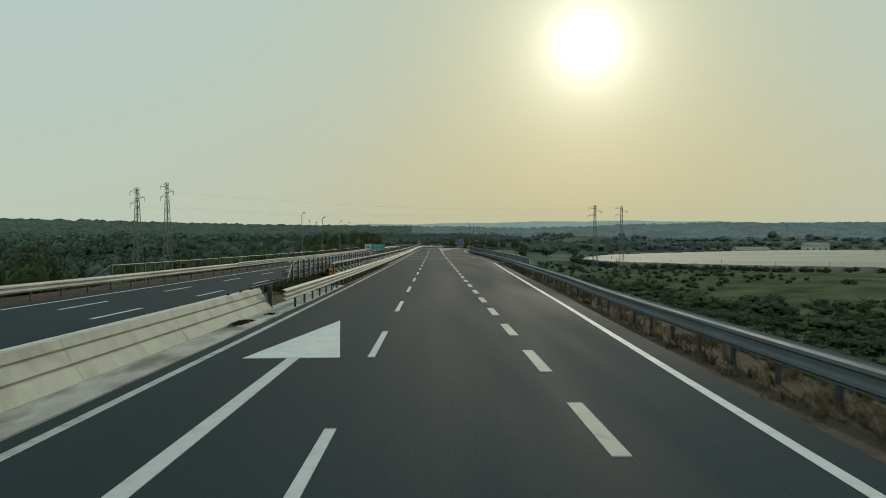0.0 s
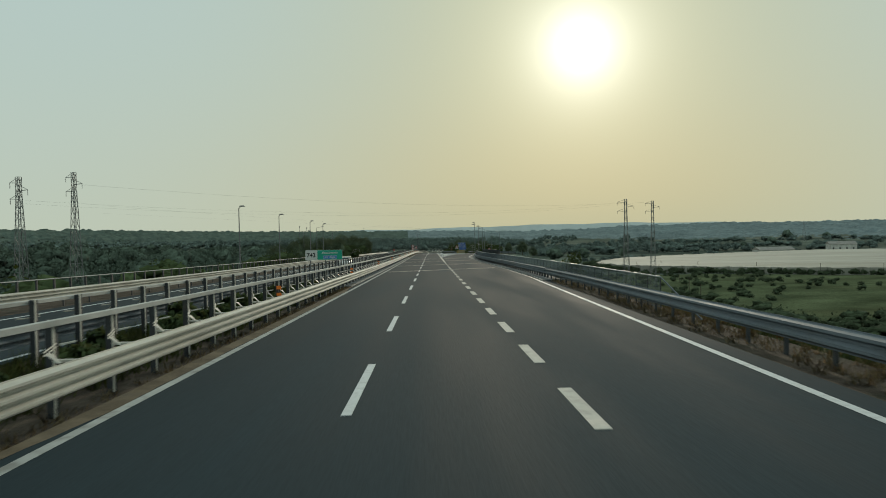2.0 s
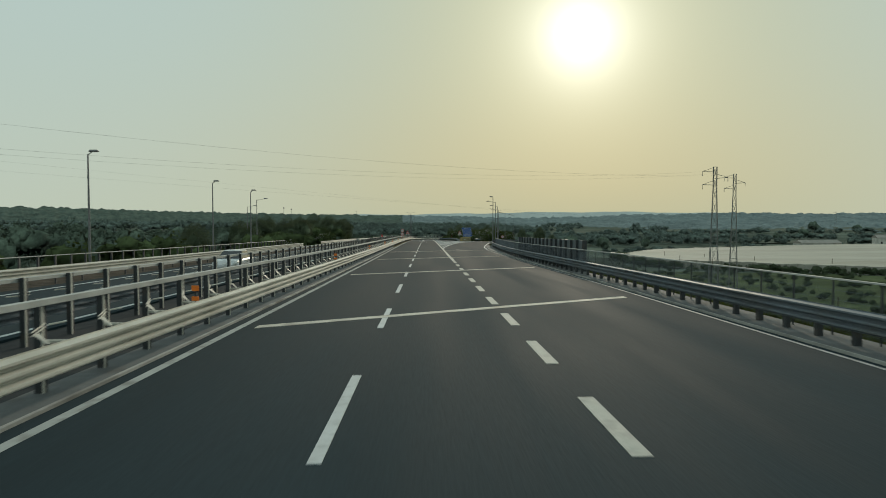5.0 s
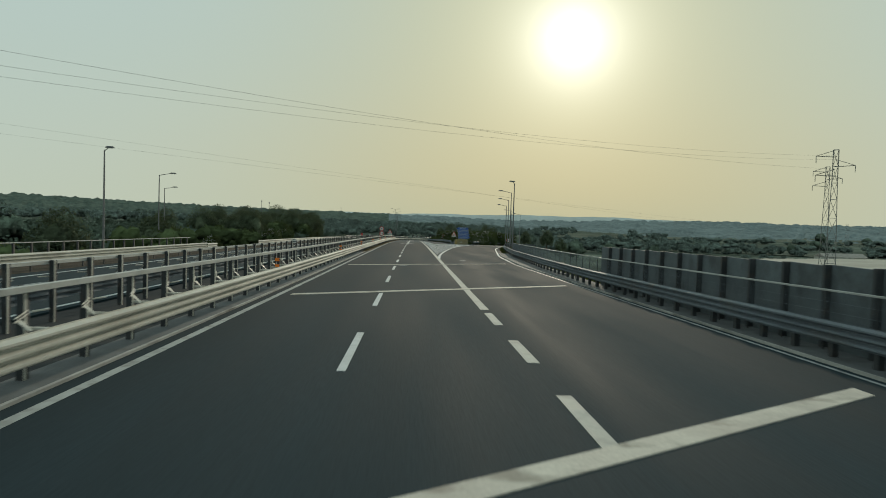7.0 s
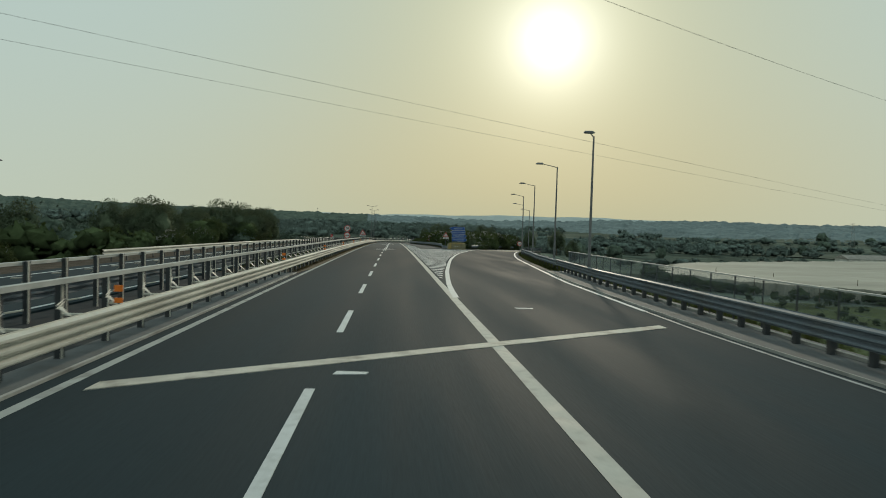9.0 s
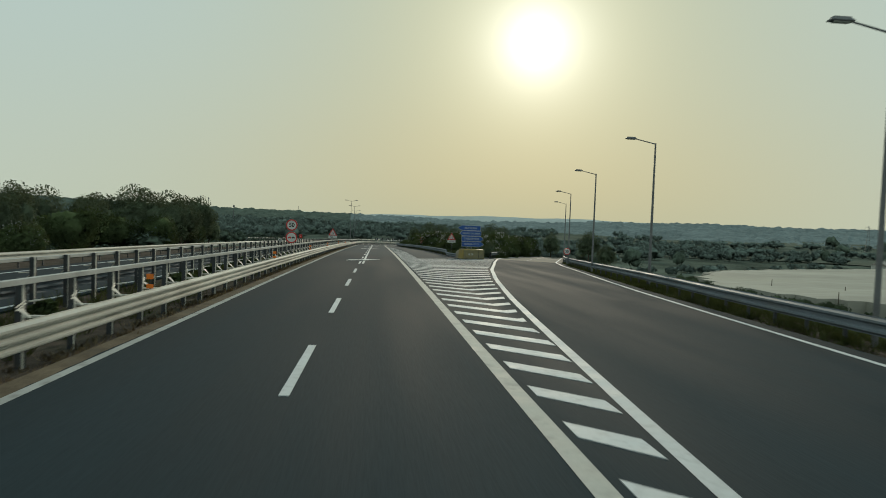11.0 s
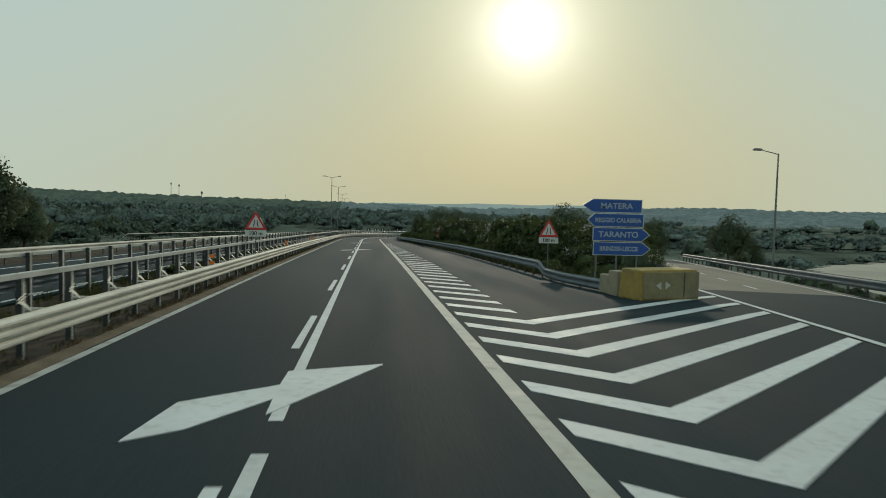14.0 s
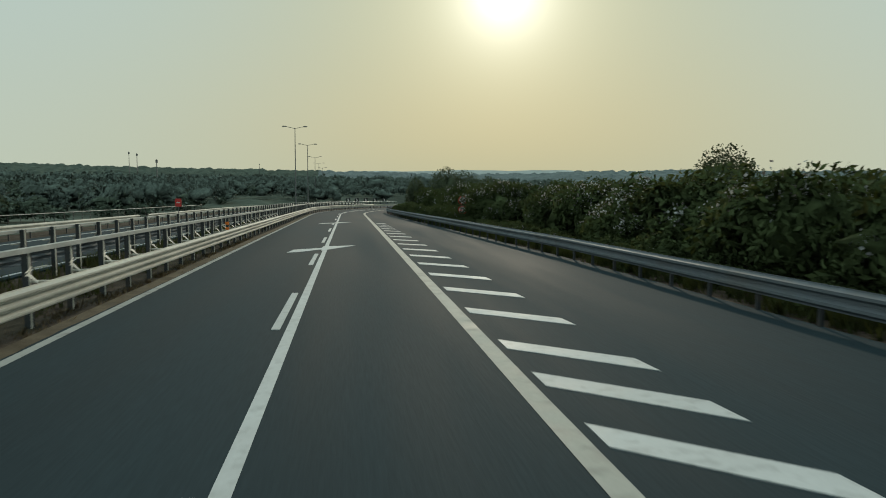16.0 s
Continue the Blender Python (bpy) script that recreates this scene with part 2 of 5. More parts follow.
M_WIRE = material("aluminium_cable", (0.10, 0.10, 0.10), rough=0.6, metal=0.3, bump=0)
M_WHITE = material("white_sign_sheeting", (0.58, 0.58, 0.55), rough=0.5, dark=0.93, light=1.05, scale=2, fine=20, bump=0.02)
M_LETTER = material("backlit_sign_lettering", (0.34, 0.40, 0.46), rough=0.5, dark=0.9, light=1.08, scale=2, fine=20, bump=0.02)
M_RED = material("red_sign_sheeting", (0.55, 0.035, 0.03), rough=0.5, dark=0.9, light=1.08, scale=2, fine=20, bump=0.02)
M_BLUE = material("blue_sign_sheeting", (0.016, 0.078, 0.30), rough=0.45, dark=0.88, light=1.1, scale=2, fine=20, bump=0.02)
M_BLUE_ROUTE = material("light_blue_sign_sheeting", (0.03, 0.19, 0.50), rough=0.45, dark=0.9, light=1.1, scale=2, fine=20, bump=0.02)
M_GREEN = material("green_sign_sheeting", (0.004, 0.34, 0.225), rough=0.45, dark=0.88, light=1.1, scale=2, fine=20, bump=0.02)
M_ORANGE = material("orange_reflector", (0.85, 0.20, 0.02), rough=0.4, dark=0.9, light=1.1, bump=0.02)
M_YELLOW = material("yellow_plastic", (0.34, 0.235, 0.05), rough=0.6, dark=0.75, light=1.1, scale=2.0, fine=15, bump=0.1,
                    stain=(0.16, 0.125, 0.06), stain_scale=2.5, stain_amt=0.6)
M_FADED = material("faded_plastic", (0.23, 0.19, 0.095), rough=0.7, dark=0.72, light=1.15, scale=1.6, fine=12, bump=0.15,
                   stain=(0.16, 0.145, 0.10), stain_scale=1.4, stain_amt=0.7)
M_BEIGE = material("beige_concrete_block", (0.33, 0.29, 0.20), rough=0.9, dark=0.75, light=1.12, scale=2, fine=18, bump=0.4, bump_d=0.01,
                   stain=(0.22, 0.19, 0.14), stain_scale=2.0, stain_amt=0.6)
M_PANEL = material("grey_noise_panel", (0.115, 0.135, 0.142), rough=0.85, dark=0.75, light=1.15, scale=1.2, fine=14, bump=0.3,
                   stain=(0.04, 0.04, 0.04), stain_scale=0.9, stain_amt=0.6, coords="World")
M_CAR = material("white_car_paint", (0.72, 0.72, 0.72), rough=0.25, dark=0.97, light=1.02, bump=0)
M_GLASS = material("dark_car_glass", (0.02, 0.022, 0.025), rough=0.08, dark=0.95, light=1.05, bump=0, rough_var=0.02)
M_TYRE = material("tyre_rubber", (0.02, 0.02, 0.02), rough=0.9, bump=0.1)
M_HILL_HAZE = material("far_hills", (0.60, 0.65, 0.63), rough=1.0, dark=0.9, light=1.1, scale=0.003, fine=0.02, bump=0, coords="World", spec=0.0)
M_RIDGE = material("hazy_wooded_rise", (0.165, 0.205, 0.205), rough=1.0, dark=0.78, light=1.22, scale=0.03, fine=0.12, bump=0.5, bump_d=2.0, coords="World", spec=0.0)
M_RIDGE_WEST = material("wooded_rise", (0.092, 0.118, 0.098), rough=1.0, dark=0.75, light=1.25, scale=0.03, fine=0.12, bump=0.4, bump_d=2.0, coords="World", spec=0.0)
M_WALLW = material("pale_plaster", (0.55, 0.53, 0.48), rough=0.9, scale=0.4, fine=3, bump=0.1)
M_ROOF = material("weathered_roof", (0.30, 0.27, 0.235), rough=0.9, scale=0.6, fine=4, bump=0.2)

# ---- the road's line ----
KNOT = [-67, -17, 43, 103, 163, 223, 283, 343, 403, 463]
SLOPE = [-.0319, -.0319, -.0262, -.0239, -.0217, -.0194, -.021, -.0257, -.0299, -.0299]
CURVE_S, CURVE_R = 462.0, 170.0   # the road is straight up to here, then bends to the right


def road_z(s):
    """Height of the road's surface at s metres along it."""
    ss = np.array([-17.0] + [k for k in KNOT[2:] if k < s] + [s]) if s > -17 else np.array([-17.0, s])
    gg = np.interp(ss, KNOT, SLOPE)
    return float(((gg[1:] + gg[:-1]) / 2 * np.diff(ss)).sum())


def along(table, s):
    """Straight interpolation in a table of (s, value)."""
    return float(np.interp(s, [a for a, _ in table], [b for _, b in table]))


RIGHT_EDGE = [(-60, 3.2), (20, 4.65), (50, 6.0), (85, 7.35), (125, 8.85), (160, 9.1), (210, 8.95), (228, 8.95), (250, 10.1), (265, 11.6), (279, 13.0),
              (290, 14.2), (300, 15.6), (312, 17.5), (330, 20.6), (345, 23.5), (358, 27.0), (371, 30.6), (386, 34.6), (402, 39.0)]
GORE_EDGE = [(239, 2.62), (247, 2.98), (259, 3.8), (269.5, 4.72), (276, 5.3), (283, 5.97), (296, 7.46), (310, 9.4), (320, 11.2), (330.5, 13.0), (347, 16.1),
             (352, 17.5), (360.5, 20.0), (380, 26.2), (397, 32.8), (402, 34.8)]
RIGHT_RAIL = [(-60, 4.75), (28, 6.75), (39, 7.02), (45, 7.2), (49.5, 7.4), (57.5, 7.88), (73.7, 8.5), (83, 8.75), (105, 9.45), (127, 9.75), (160, 9.85), (190, 9.6), (205, 9.6), (222, 10.1), (230, 10.5),
              (247, 11.3), (265, 12.9), (281, 14.5), (292, 16.0), (314, 18.9), (330, 21.8), (345, 24.7), (359, 28.1), (375, 32.4), (390, 36.6), (402, 40.2)]
NOSE_RAIL = [(340, 10.4), (346, 9.65), (352, 9.75), (365, 9.65), (384, 9.4), (394, 8.95), (411, 8.3), (435, 7.2), (452, 6.5), (480, 5.9), (700, 5.7)]
PARAPET = [(s, x + 0.55) for s, x in RIGHT_RAIL]
PARAPET_TOP = [(84, 1.32), (100, 1.36), (130, 1.46), (160, 1.53), (262, 1.54)]
X_DASH, X_RIGHT, X_LEFT = -1.22, 2.61, -5.14


def fall(s, x):
    """The slip road tilts outwards beyond the main lanes."""
    k = min(1.0, max(0.0, (s - 290) / 40))
    return -0.03 * k * max(0.0, x - 13.0)


def place(s, x, z=0.0):
    """World place of a point x metres right of the camera's lane line, s along the road and z above its surface."""
    zz = road_z(s) + z + (fall(s, x) if s < 420 else 0.0)
    if s <= CURVE_S:
        return Vector((x, s, zz))
    a = (s - CURVE_S) / CURVE_R
    cx = CURVE_R * (1 - math.cos(a))
    cy = CURVE_S + CURVE_R * math.sin(a)
    return Vector((cx + x * math.cos(a), cy - x * math.sin(a), zz))


def heading(s):
    return 0.0 if s <= CURVE_S else -math.degrees((s - CURVE_S) / CURVE_R)


# ---- mesh helpers ----
def mesh_of(name, verts, faces, mat, smooth=False):
    me = bpy.data.meshes.new(name)
    me.from_pydata([tuple(v) for v in verts], [], faces)
    me.materials.append(mat)
    if smooth:
        me.polygons.foreach_set("use_smooth", [True] * len(me.polygons))
    me.update()
    return me


def empty(name, label, category, group="", kind="", at=(0, 0, 0)):
    ob = new(name)
    ob.location = at
    ob.empty_display_size = 0.2
    return tagged(ob, label, category, group, kind)


def child(name, me, parent, label="", at=None):
    ob = new(name, me)
    ob.parent = parent
    if at is not None:
        ob.location = at
    return tagged(ob, label) if label else ob


def part(name, bm, mat, parent, label="", at=None, smooth=False):
    """Links a bmesh as one mesh object under a thing or part."""
    me = bpy.data.meshes.new(name)
    bm.to_mesh(me)
    bm.free()
    me.materials.append(mat)
    if smooth:
        me.polygons.foreach_set("use_smooth", [True] * len(me.polygons))
    return child(name, me, parent, label, at)


def add_box(bm, lo, hi, bevel=0.0):
    c = [(a + b) / 2 for a, b in zip(lo, hi)]
    d = [b - a for a, b in zip(lo, hi)]
    g = bmesh.ops.create_cube(bm, size=1.0, matrix=Matrix.Translation(c) @ Matrix.Diagonal((*d, 1)))
    if bevel:
        es = {e for v in g["verts"] for e in v.link_edges}
        bmesh.ops.bevel(bm, geom=list(es), offset=bevel, segments=2, affect="EDGES", profile=0.6)
    return bm


def box(lo, hi, bevel=0.0):
    return add_box(bmesh.new(), lo, hi, bevel)


def add_rod(bm, a, b, r0, r1=None, seg=8):
    a, b = Vector(a), Vector(b)
    d = b - a
    m = Matrix.Translation((a + b) / 2) @ d.to_track_quat("Z", "Y").to_matrix().to_4x4()
    bmesh.ops.create_cone(bm, cap_ends=True, segments=seg, radius1=r0, radius2=r0 if r1 is None else r1, depth=d.length, matrix=m)
    return bm


def rod(a, b, r0, r1=None, seg=8):
    return add_rod(bmesh.new(), a, b, r0, r1, seg)


def sweep_mesh(name, stations, mat, closed=True, smooth=False):
    """A mesh through rings of equal length, one ring for each station."""
    n = len(stations[0])
    verts = [v for ring in stations for v in ring]
    faces = []
    for i in range(len(stations) - 1):
        for j in range(n if closed else n - 1):
            k = (j + 1) % n
            faces.append((i * n + j, i * n + k, (i + 1) * n + k, (i + 1) * n + j))
    if closed:
        faces += [tuple(range(n - 1, -1, -1)), tuple((len(stations) - 1) * n + j for j in range(n))]
    return mesh_of(name, verts, faces, mat, smooth)


def steps(a, b, d):
    n = max(1, round((b - a) / d))
    return [a + (b - a) * i / n for i in range(n + 1)]


def ribbon(name, s0, s1, left, right, mat, parent=None, lift=0.0, step=6.0, thick=0.0, label=""):
    """A strip of surface between two lines that run along the road; left and right are numbers or functions of s."""
    fl = left if callable(left) else (lambda s: left)
    fr = right if callable(right) else (lambda s: right)
    rings = []
    for s in steps(s0, s1, step):
        a, b = fl(s), fr(s)
        n = 4 if thick else 1
        if thick:
            top = [place(s, a + (b - a) * i / n, lift) for i in range(n + 1)]
            rings.append([place(s, a, lift - thick)] + top + [place(s, b, lift - thick)])
        else:
            rings.append([place(s, a, lift), place(s, b, lift)])
    me = sweep_mesh(name, rings, mat, closed=bool(thick))
    return child(name, me, parent, label) if parent else new(name, me)


def patch(name, pts, mat, parent, lift=0.007, label=""):
    """A painted mark given by its corners (s, x), with a film's thickness."""
    lift += 0.004
    top = [place(s, x, lift) for s, x in pts]
    low = [place(s, x, lift - 0.02) for s, x in pts]
    n = len(pts)
    faces = [tuple(range(n))[::-1], tuple(range(n, 2 * n))] + [(i, (i + 1) % n, n + (i + 1) % n, n + i) for i in range(n)]
    me = mesh_of(name, low + top, faces, mat)
    bm = bmesh.new()
    bm.from_mesh(me)
    bmesh.ops.recalc_face_normals(bm, faces=bm.faces)
    bm.to_mesh(me)
    bm.free()
    return child(name, me, parent, label)


def lettering(text, size, mat, parent, at, depth=0.004, bold=0.0, name="lettering", align="CENTER", squeeze=1.0):
    """Letters that face the oncoming traffic (towards -y)."""
    cu = bpy.data.curves.new(name, "FONT")
    cu.body, cu.size, cu.extrude, cu.offset = text, size, depth, bold
    cu.align_x, cu.align_y = align, "CENTER"
    tmp = bpy.data.objects.new(name, cu)
    scene.collection.objects.link(tmp)
    me = bpy.data.meshes.new_from_object(tmp.evaluated_get(bpy.context.evaluated_depsgraph_get()))
    bpy.data.objects.remove(tmp)
    bpy.data.curves.remove(cu)
    me.materials.clear()
    me.materials.append(mat)
    me.transform(Matrix.Diagonal((squeeze, 1, 1, 1)))
    me.transform(Matrix.Rotation(radians(90), 4, "X"))
    ob = child(name, me, parent, at=at)
    return ob


# ---- leaves in bulk ----
def leaf_cards(centres, size, rng, flat=0.0, aspect=1.6):
    """Small leaf-shaped pieces at the given centres: vertices and faces."""
    n = len(centres)
    d = rng.normal(size=(n, 3))
    d[:, 2] *= 1 - flat
    d /= np.linalg.norm(d, axis=1)[:, None]
    e = rng.normal(size=(n, 3))
    e -= (e * d).sum(1)[:, None] * d
    e /= np.linalg.norm(e, axis=1)[:, None]
    sz = (np.asarray(size) * rng.uniform(0.6, 1.35, n))[:, None]
    a, b = d * sz * aspect / 2, e * sz / 2
    v = np.stack([centres - a, centres + b * 1.0 - a * 0.1, centres + a, centres - b + a * 0.15], 1).reshape(-1, 3)
    f = np.arange(4 * n).reshape(-1, 4)
    return v, f


def rounded(pts, centre, radii, rng, k=0.7):
    """Directions outwards from a crown's middle at each leaf, roughened a little: how the crown's mass takes the light."""
    d = (pts - np.asarray(centre)) / np.asarray(radii)
    d /= np.linalg.norm(d, axis=1)[:, None] + 1e-6
    d = d * k * 0.75 + np.array((0, -0.10, 0.25)) + rng.normal(size=d.shape) * (1 - k) * 0.6
    return d / (np.linalg.norm(d, axis=1)[:, None] + 1e-6)


def cards_mesh(name, verts, faces, mats, normals=None, clumps=None):
    """A mesh of leaf pieces, each with its four corners; clumps adds closed lumps of foliage as (verts, quads, normals)."""
    verts = np.asarray(verts, dtype=np.float32)
    faces = np.asarray(faces, dtype=np.int32)
    if normals is not None:
        normals = np.repeat(np.asarray(normals, dtype=np.float32), 4, axis=0)
    n_leaf = len(faces)
    if clumps is not None:
        faces = np.concatenate([faces, clumps[1] + len(verts)])
        verts = np.concatenate([verts, clumps[0]])
        normals = np.concatenate([normals, clumps[2]])
    me = bpy.data.meshes.new(name)
    n = len(faces)
    me.vertices.add(len(verts))
    me.vertices.foreach_set("co", verts.astype(np.float32).ravel())
    me.loops.add(n * 4)
    me.loops.foreach_set("vertex_index", faces.astype(np.int32).ravel())
    me.polygons.add(n)
    me.polygons.foreach_set("loop_start", np.arange(0, 4 * n, 4, dtype=np.int32))
    me.polygons.foreach_set("loop_total", np.full(n, 4, dtype=np.int32))
    me.polygons.foreach_set("use_smooth", np.arange(n) >= n_leaf)
    for m in mats:
        me.materials.append(m)
    if normals is not None:
        me.attributes.new("round", "FLOAT_VECTOR", "POINT").data.foreach_set("vector", normals.astype(np.float32).ravel())
    me.update(calc_edges=True)
    return me


SIDES, RINGS = 7, 4


def lump_grid():
    """Directions and quads of a small closed lump."""
    d, q = [], []
    for i in range(RINGS + 1):
        e = math.pi * (0.04 + 0.92 * i / RINGS) - math.pi / 2
        for j in range(SIDES):
            a = 2 * math.pi * (j + 0.5 * (i % 2)) / SIDES
            d.append((math.cos(e) * math.cos(a), math.cos(e) * math.sin(a), math.sin(e)))
    for i in range(RINGS):
        for j in range(SIDES):
            k = (j + 1) % SIDES
            q.append((i * SIDES + j, i * SIDES + k, (i + 1) * SIDES + k, (i + 1) * SIDES + j))
    return np.array(d), np.array(q, dtype=np.int32)


LUMP_D, LUMP_Q = lump_grid()


def crown_lumps(rng, radii, lumps):
    """An uneven crown of several ragged lumps: verts, normals that follow the crown's mass, lobe count."""
    rad = np.asarray(radii)
    a, u = rng.uniform(0, 2 * math.pi, lumps), rng.uniform(-0.55, 0.85, lumps)
    q = np.sqrt(1 - u * u) * rng.uniform(0.35, 0.7, lumps)
    cen = np.stack([np.cos(a) * q, np.sin(a) * q, u * 0.66], 1)
    size = rng.uniform(0.34, 0.58, lumps)
    r = 1 + rng.normal(size=(lumps, len(LUMP_D), 1)) * 0.22
    v = cen[:, None] + LUMP_D[None] * r * size[:, None, None]
    nn = LUMP_D[None] * 0.45 + v * 0.35 + np.array((0, -0.12, 0.30)) + rng.normal(size=v.shape) * 0.42
    nn /= np.linalg.norm(nn, axis=2)[:, :, None]
    return (v * rad).reshape(-1, 3), nn.reshape(-1, 3)


def crown_points(rng, n, radii, lumps=9, hollow=0.55):
    """Points in an uneven crown made of several overlapping lobes."""
    rx, ry, rz = radii
    out = []
    cen = []
    for _ in range(lumps):
        a, u = rng.uniform(0, 2 * math.pi), rng.uniform(-0.6, 0.9)
        q = math.sqrt(max(0, 1 - u * u)) * rng.uniform(0.35, 0.75)
        cen.append((math.cos(a) * q * rx, math.sin(a) * q * ry, u * rz * 0.72, rng.uniform(0.28, 0.5)))
    per = n // lumps
    for cx, cy, cz, k in cen:
        d = rng.normal(size=(per, 3))
        d /= np.linalg.norm(d, axis=1)[:, None]
        r = hollow + (1.05 - hollow) * rng.uniform(0, 1, per) ** 0.6
        out.append(np.array((cx, cy, cz)) + d * r[:, None] * k * np.array((rx, ry, rz)) * 1.25)
    return np.concatenate(out)

# ---- the ground ----
def centre_xy():
    ss = np.array(steps(-300, 640, 5.0))
    return ss, np.array([tuple(place(s, 0)) for s in ss])


def ground_height(X, Y):
    """Terrain: a low plain with an embankment under the road, rising a little to the woods on the west side."""
    ss, c = centre_xy()
    X, Y = np.asarray(X, float), np.asarray(Y, float)
    out = np.empty(X.shape)
    fx, fy = X.ravel(), Y.ravel()
    res = np.empty(fx.shape)
    for i in range(0, len(fx), 4000):
        px, py = fx[i:i + 4000, None], fy[i:i + 4000, None]
        d2 = (px - c[None, :, 0]) ** 2 + (py - c[None, :, 1]) ** 2
        k = d2.argmin(1)
        dist = np.sqrt(d2.min(1))
        side = np.where((fx[i:i + 4000] - c[k, 0]) > 0, 1, -1)
        sk = ss[k]
        half = np.where(side > 0, np.interp(sk, [a for a, _ in RIGHT_RAIL], [b for _, b in RIGHT_RAIL]) + 1.0, 22.0)
        half = np.where((side > 0) & (sk > 405), 10.5 + np.maximum(0, 31 - (sk - 405) * 0.8), half)
        gap = np.maximum(0.0, dist - half) + np.maximum(0.0, sk - 575) * 0.8
        px, py = px[:, 0], py[:, 0]
        plain = -15.5 - 0.004 * np.clip(py - 300, -400, 2200)
        plain = np.where(side < 0, plain + 4.0 + 7.5 * np.clip((-px - 40) / 300, 0, 1) * (1 - 0.75 * np.clip((py - 350) / 400, 0, 1)), plain)
        plain = np.where(side > 0, plain - 3.0 * np.clip((px - 30) / 40, 0, 1) + 8.0 * np.clip((np.hypot(px, py - 250) - 480) / 420, 0, 1) * np.clip((px - 40) / 120, 0, 1), plain)
        plain = plain + 0.9 * np.sin(px * 0.021 + 1) * np.sin(py * 0.017) + 0.5 * np.sin(px * 0.06) * np.sin(py * 0.05 + 2)
        plain = plain - 2.2 * np.exp(-(((px - 300) / 235) ** 2 + ((py - 425) / 150) ** 2) ** 3)
        top = c[k, 2] - 0.42 - np.where((side > 0) & (sk < 420), 0.03 * np.clip((sk - 290) / 40, 0, 1) * np.maximum(0, half - 13), 0)
        run = np.clip(gap / 19.0, 0, 1)
        run = run * run * (3 - 2 * run)
        res[i:i + 4000] = top * (1 - run) + np.minimum(plain, top + 6) * run
    return res.reshape(out.shape)


def build_ground():
    xs = np.concatenate([np.linspace(-3600, -700, 14), np.linspace(-640, -120, 20), np.linspace(-104, -24, 18), np.linspace(-20, 60, 41), np.linspace(66, 200, 20), np.linspace(220, 700, 18), np.linspace(800, 3600, 13)])
    ys = np.concatenate([np.linspace(-1600, -250, 8), np.linspace(-180, 600, 131), np.linspace(640, 1200, 18), np.linspace(1300, 4400, 16)])
    X, Y = np.meshgrid(xs, ys)
    Z = ground_height(X, Y)
    nx = len(xs)
    verts = np.stack([X.ravel(), Y.ravel(), Z.ravel()], 1)
    faces = [(j * nx + i, j * nx + i + 1, (j + 1) * nx + i + 1, (j + 1) * nx + i) for j in range(len(ys) - 1) for i in range(nx - 1)]
    g = new("ground", mesh_of("ground", verts, faces, M_GROUND, smooth=True))
    tagged(g, "scrubby green and brown plain below the motorway embankment", "ground", kind="structure")


build_ground()

# ---- carriageways ----
def main_road():
    rings = []
    for s in steps(-60, 610, 5.0):
        r = along(RIGHT_EDGE, s) + 0.75 if s < 345.01 else along(NOSE_RAIL, s) + 0.1
        cols = [-5.6, -1.5, 2.6] + [2.6 + (r - 2.6) * k for k in (0.15, 0.3, 0.45, 0.6, 0.8, 1.0)]
        rings.append([place(s, -5.6, -0.4)] + [place(s, x) for x in cols] + [place(s, r, -0.4)])
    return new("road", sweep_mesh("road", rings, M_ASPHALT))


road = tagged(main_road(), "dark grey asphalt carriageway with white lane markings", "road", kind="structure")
slip = tagged(ribbon("slip_road", 345.02, 402, lambda s: along(GORE_EDGE, s) - 0.6, lambda s: along(RIGHT_EDGE, s) + 0.75, M_ASPHALT_OLD, step=4.0, thick=0.4),
              "curving exit slip road of worn grey asphalt", "road", kind="structure")
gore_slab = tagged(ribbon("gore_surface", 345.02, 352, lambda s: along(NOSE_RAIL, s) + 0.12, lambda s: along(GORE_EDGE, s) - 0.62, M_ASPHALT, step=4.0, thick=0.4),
                   "asphalt nose between carriageway and slip road", "road", kind="structure")
nose_verge = tagged(ribbon("nose_verge", 353, 640, lambda s: along(NOSE_RAIL, s) + 0.12, lambda s: along(NOSE_RAIL, s) + 2.6, M_VERGE, lift=-0.06, step=4.0, thick=0.35),
                    "dark earth verge behind the nose guardrail", "verge", kind="structure")
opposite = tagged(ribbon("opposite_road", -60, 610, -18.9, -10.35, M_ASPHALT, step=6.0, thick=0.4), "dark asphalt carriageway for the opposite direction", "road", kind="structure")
for a, b in ((-60, 111.98), (252.02, 610)):
    tagged(ribbon("median_strip", a, b, -10.34, -5.61, M_VERGE, lift=-0.06, step=5.0, thick=0.35), "dry earth median strip between the barriers", "median", kind="structure")
tagged(ribbon("bridge_median", 112, 252, -10.34, -6.42, M_DECK_GAP, lift=-0.06, step=5.0, thick=0.35), "dark sheet standing for the open gap between the bridge decks", "median", kind="structure")
for a, b in ((-60, 115.98), (262.02, 345)):
    tagged(ribbon("verge", a, b, lambda s: along(RIGHT_EDGE, s) + 0.76, lambda s: along(RIGHT_EDGE, s) + 2.6, M_VERGE, lift=-0.05, step=5.0, thick=0.35),
           "brown earth verge with dry grass below the guardrail", "verge", kind="structure")
outer_verge = tagged(ribbon("outer_verge", -60, 610, -22.3, -18.91, M_VERGE, lift=-0.05, step=6.0, thick=0.35), "earth verge beside the opposite carriageway", "verge", kind="structure")
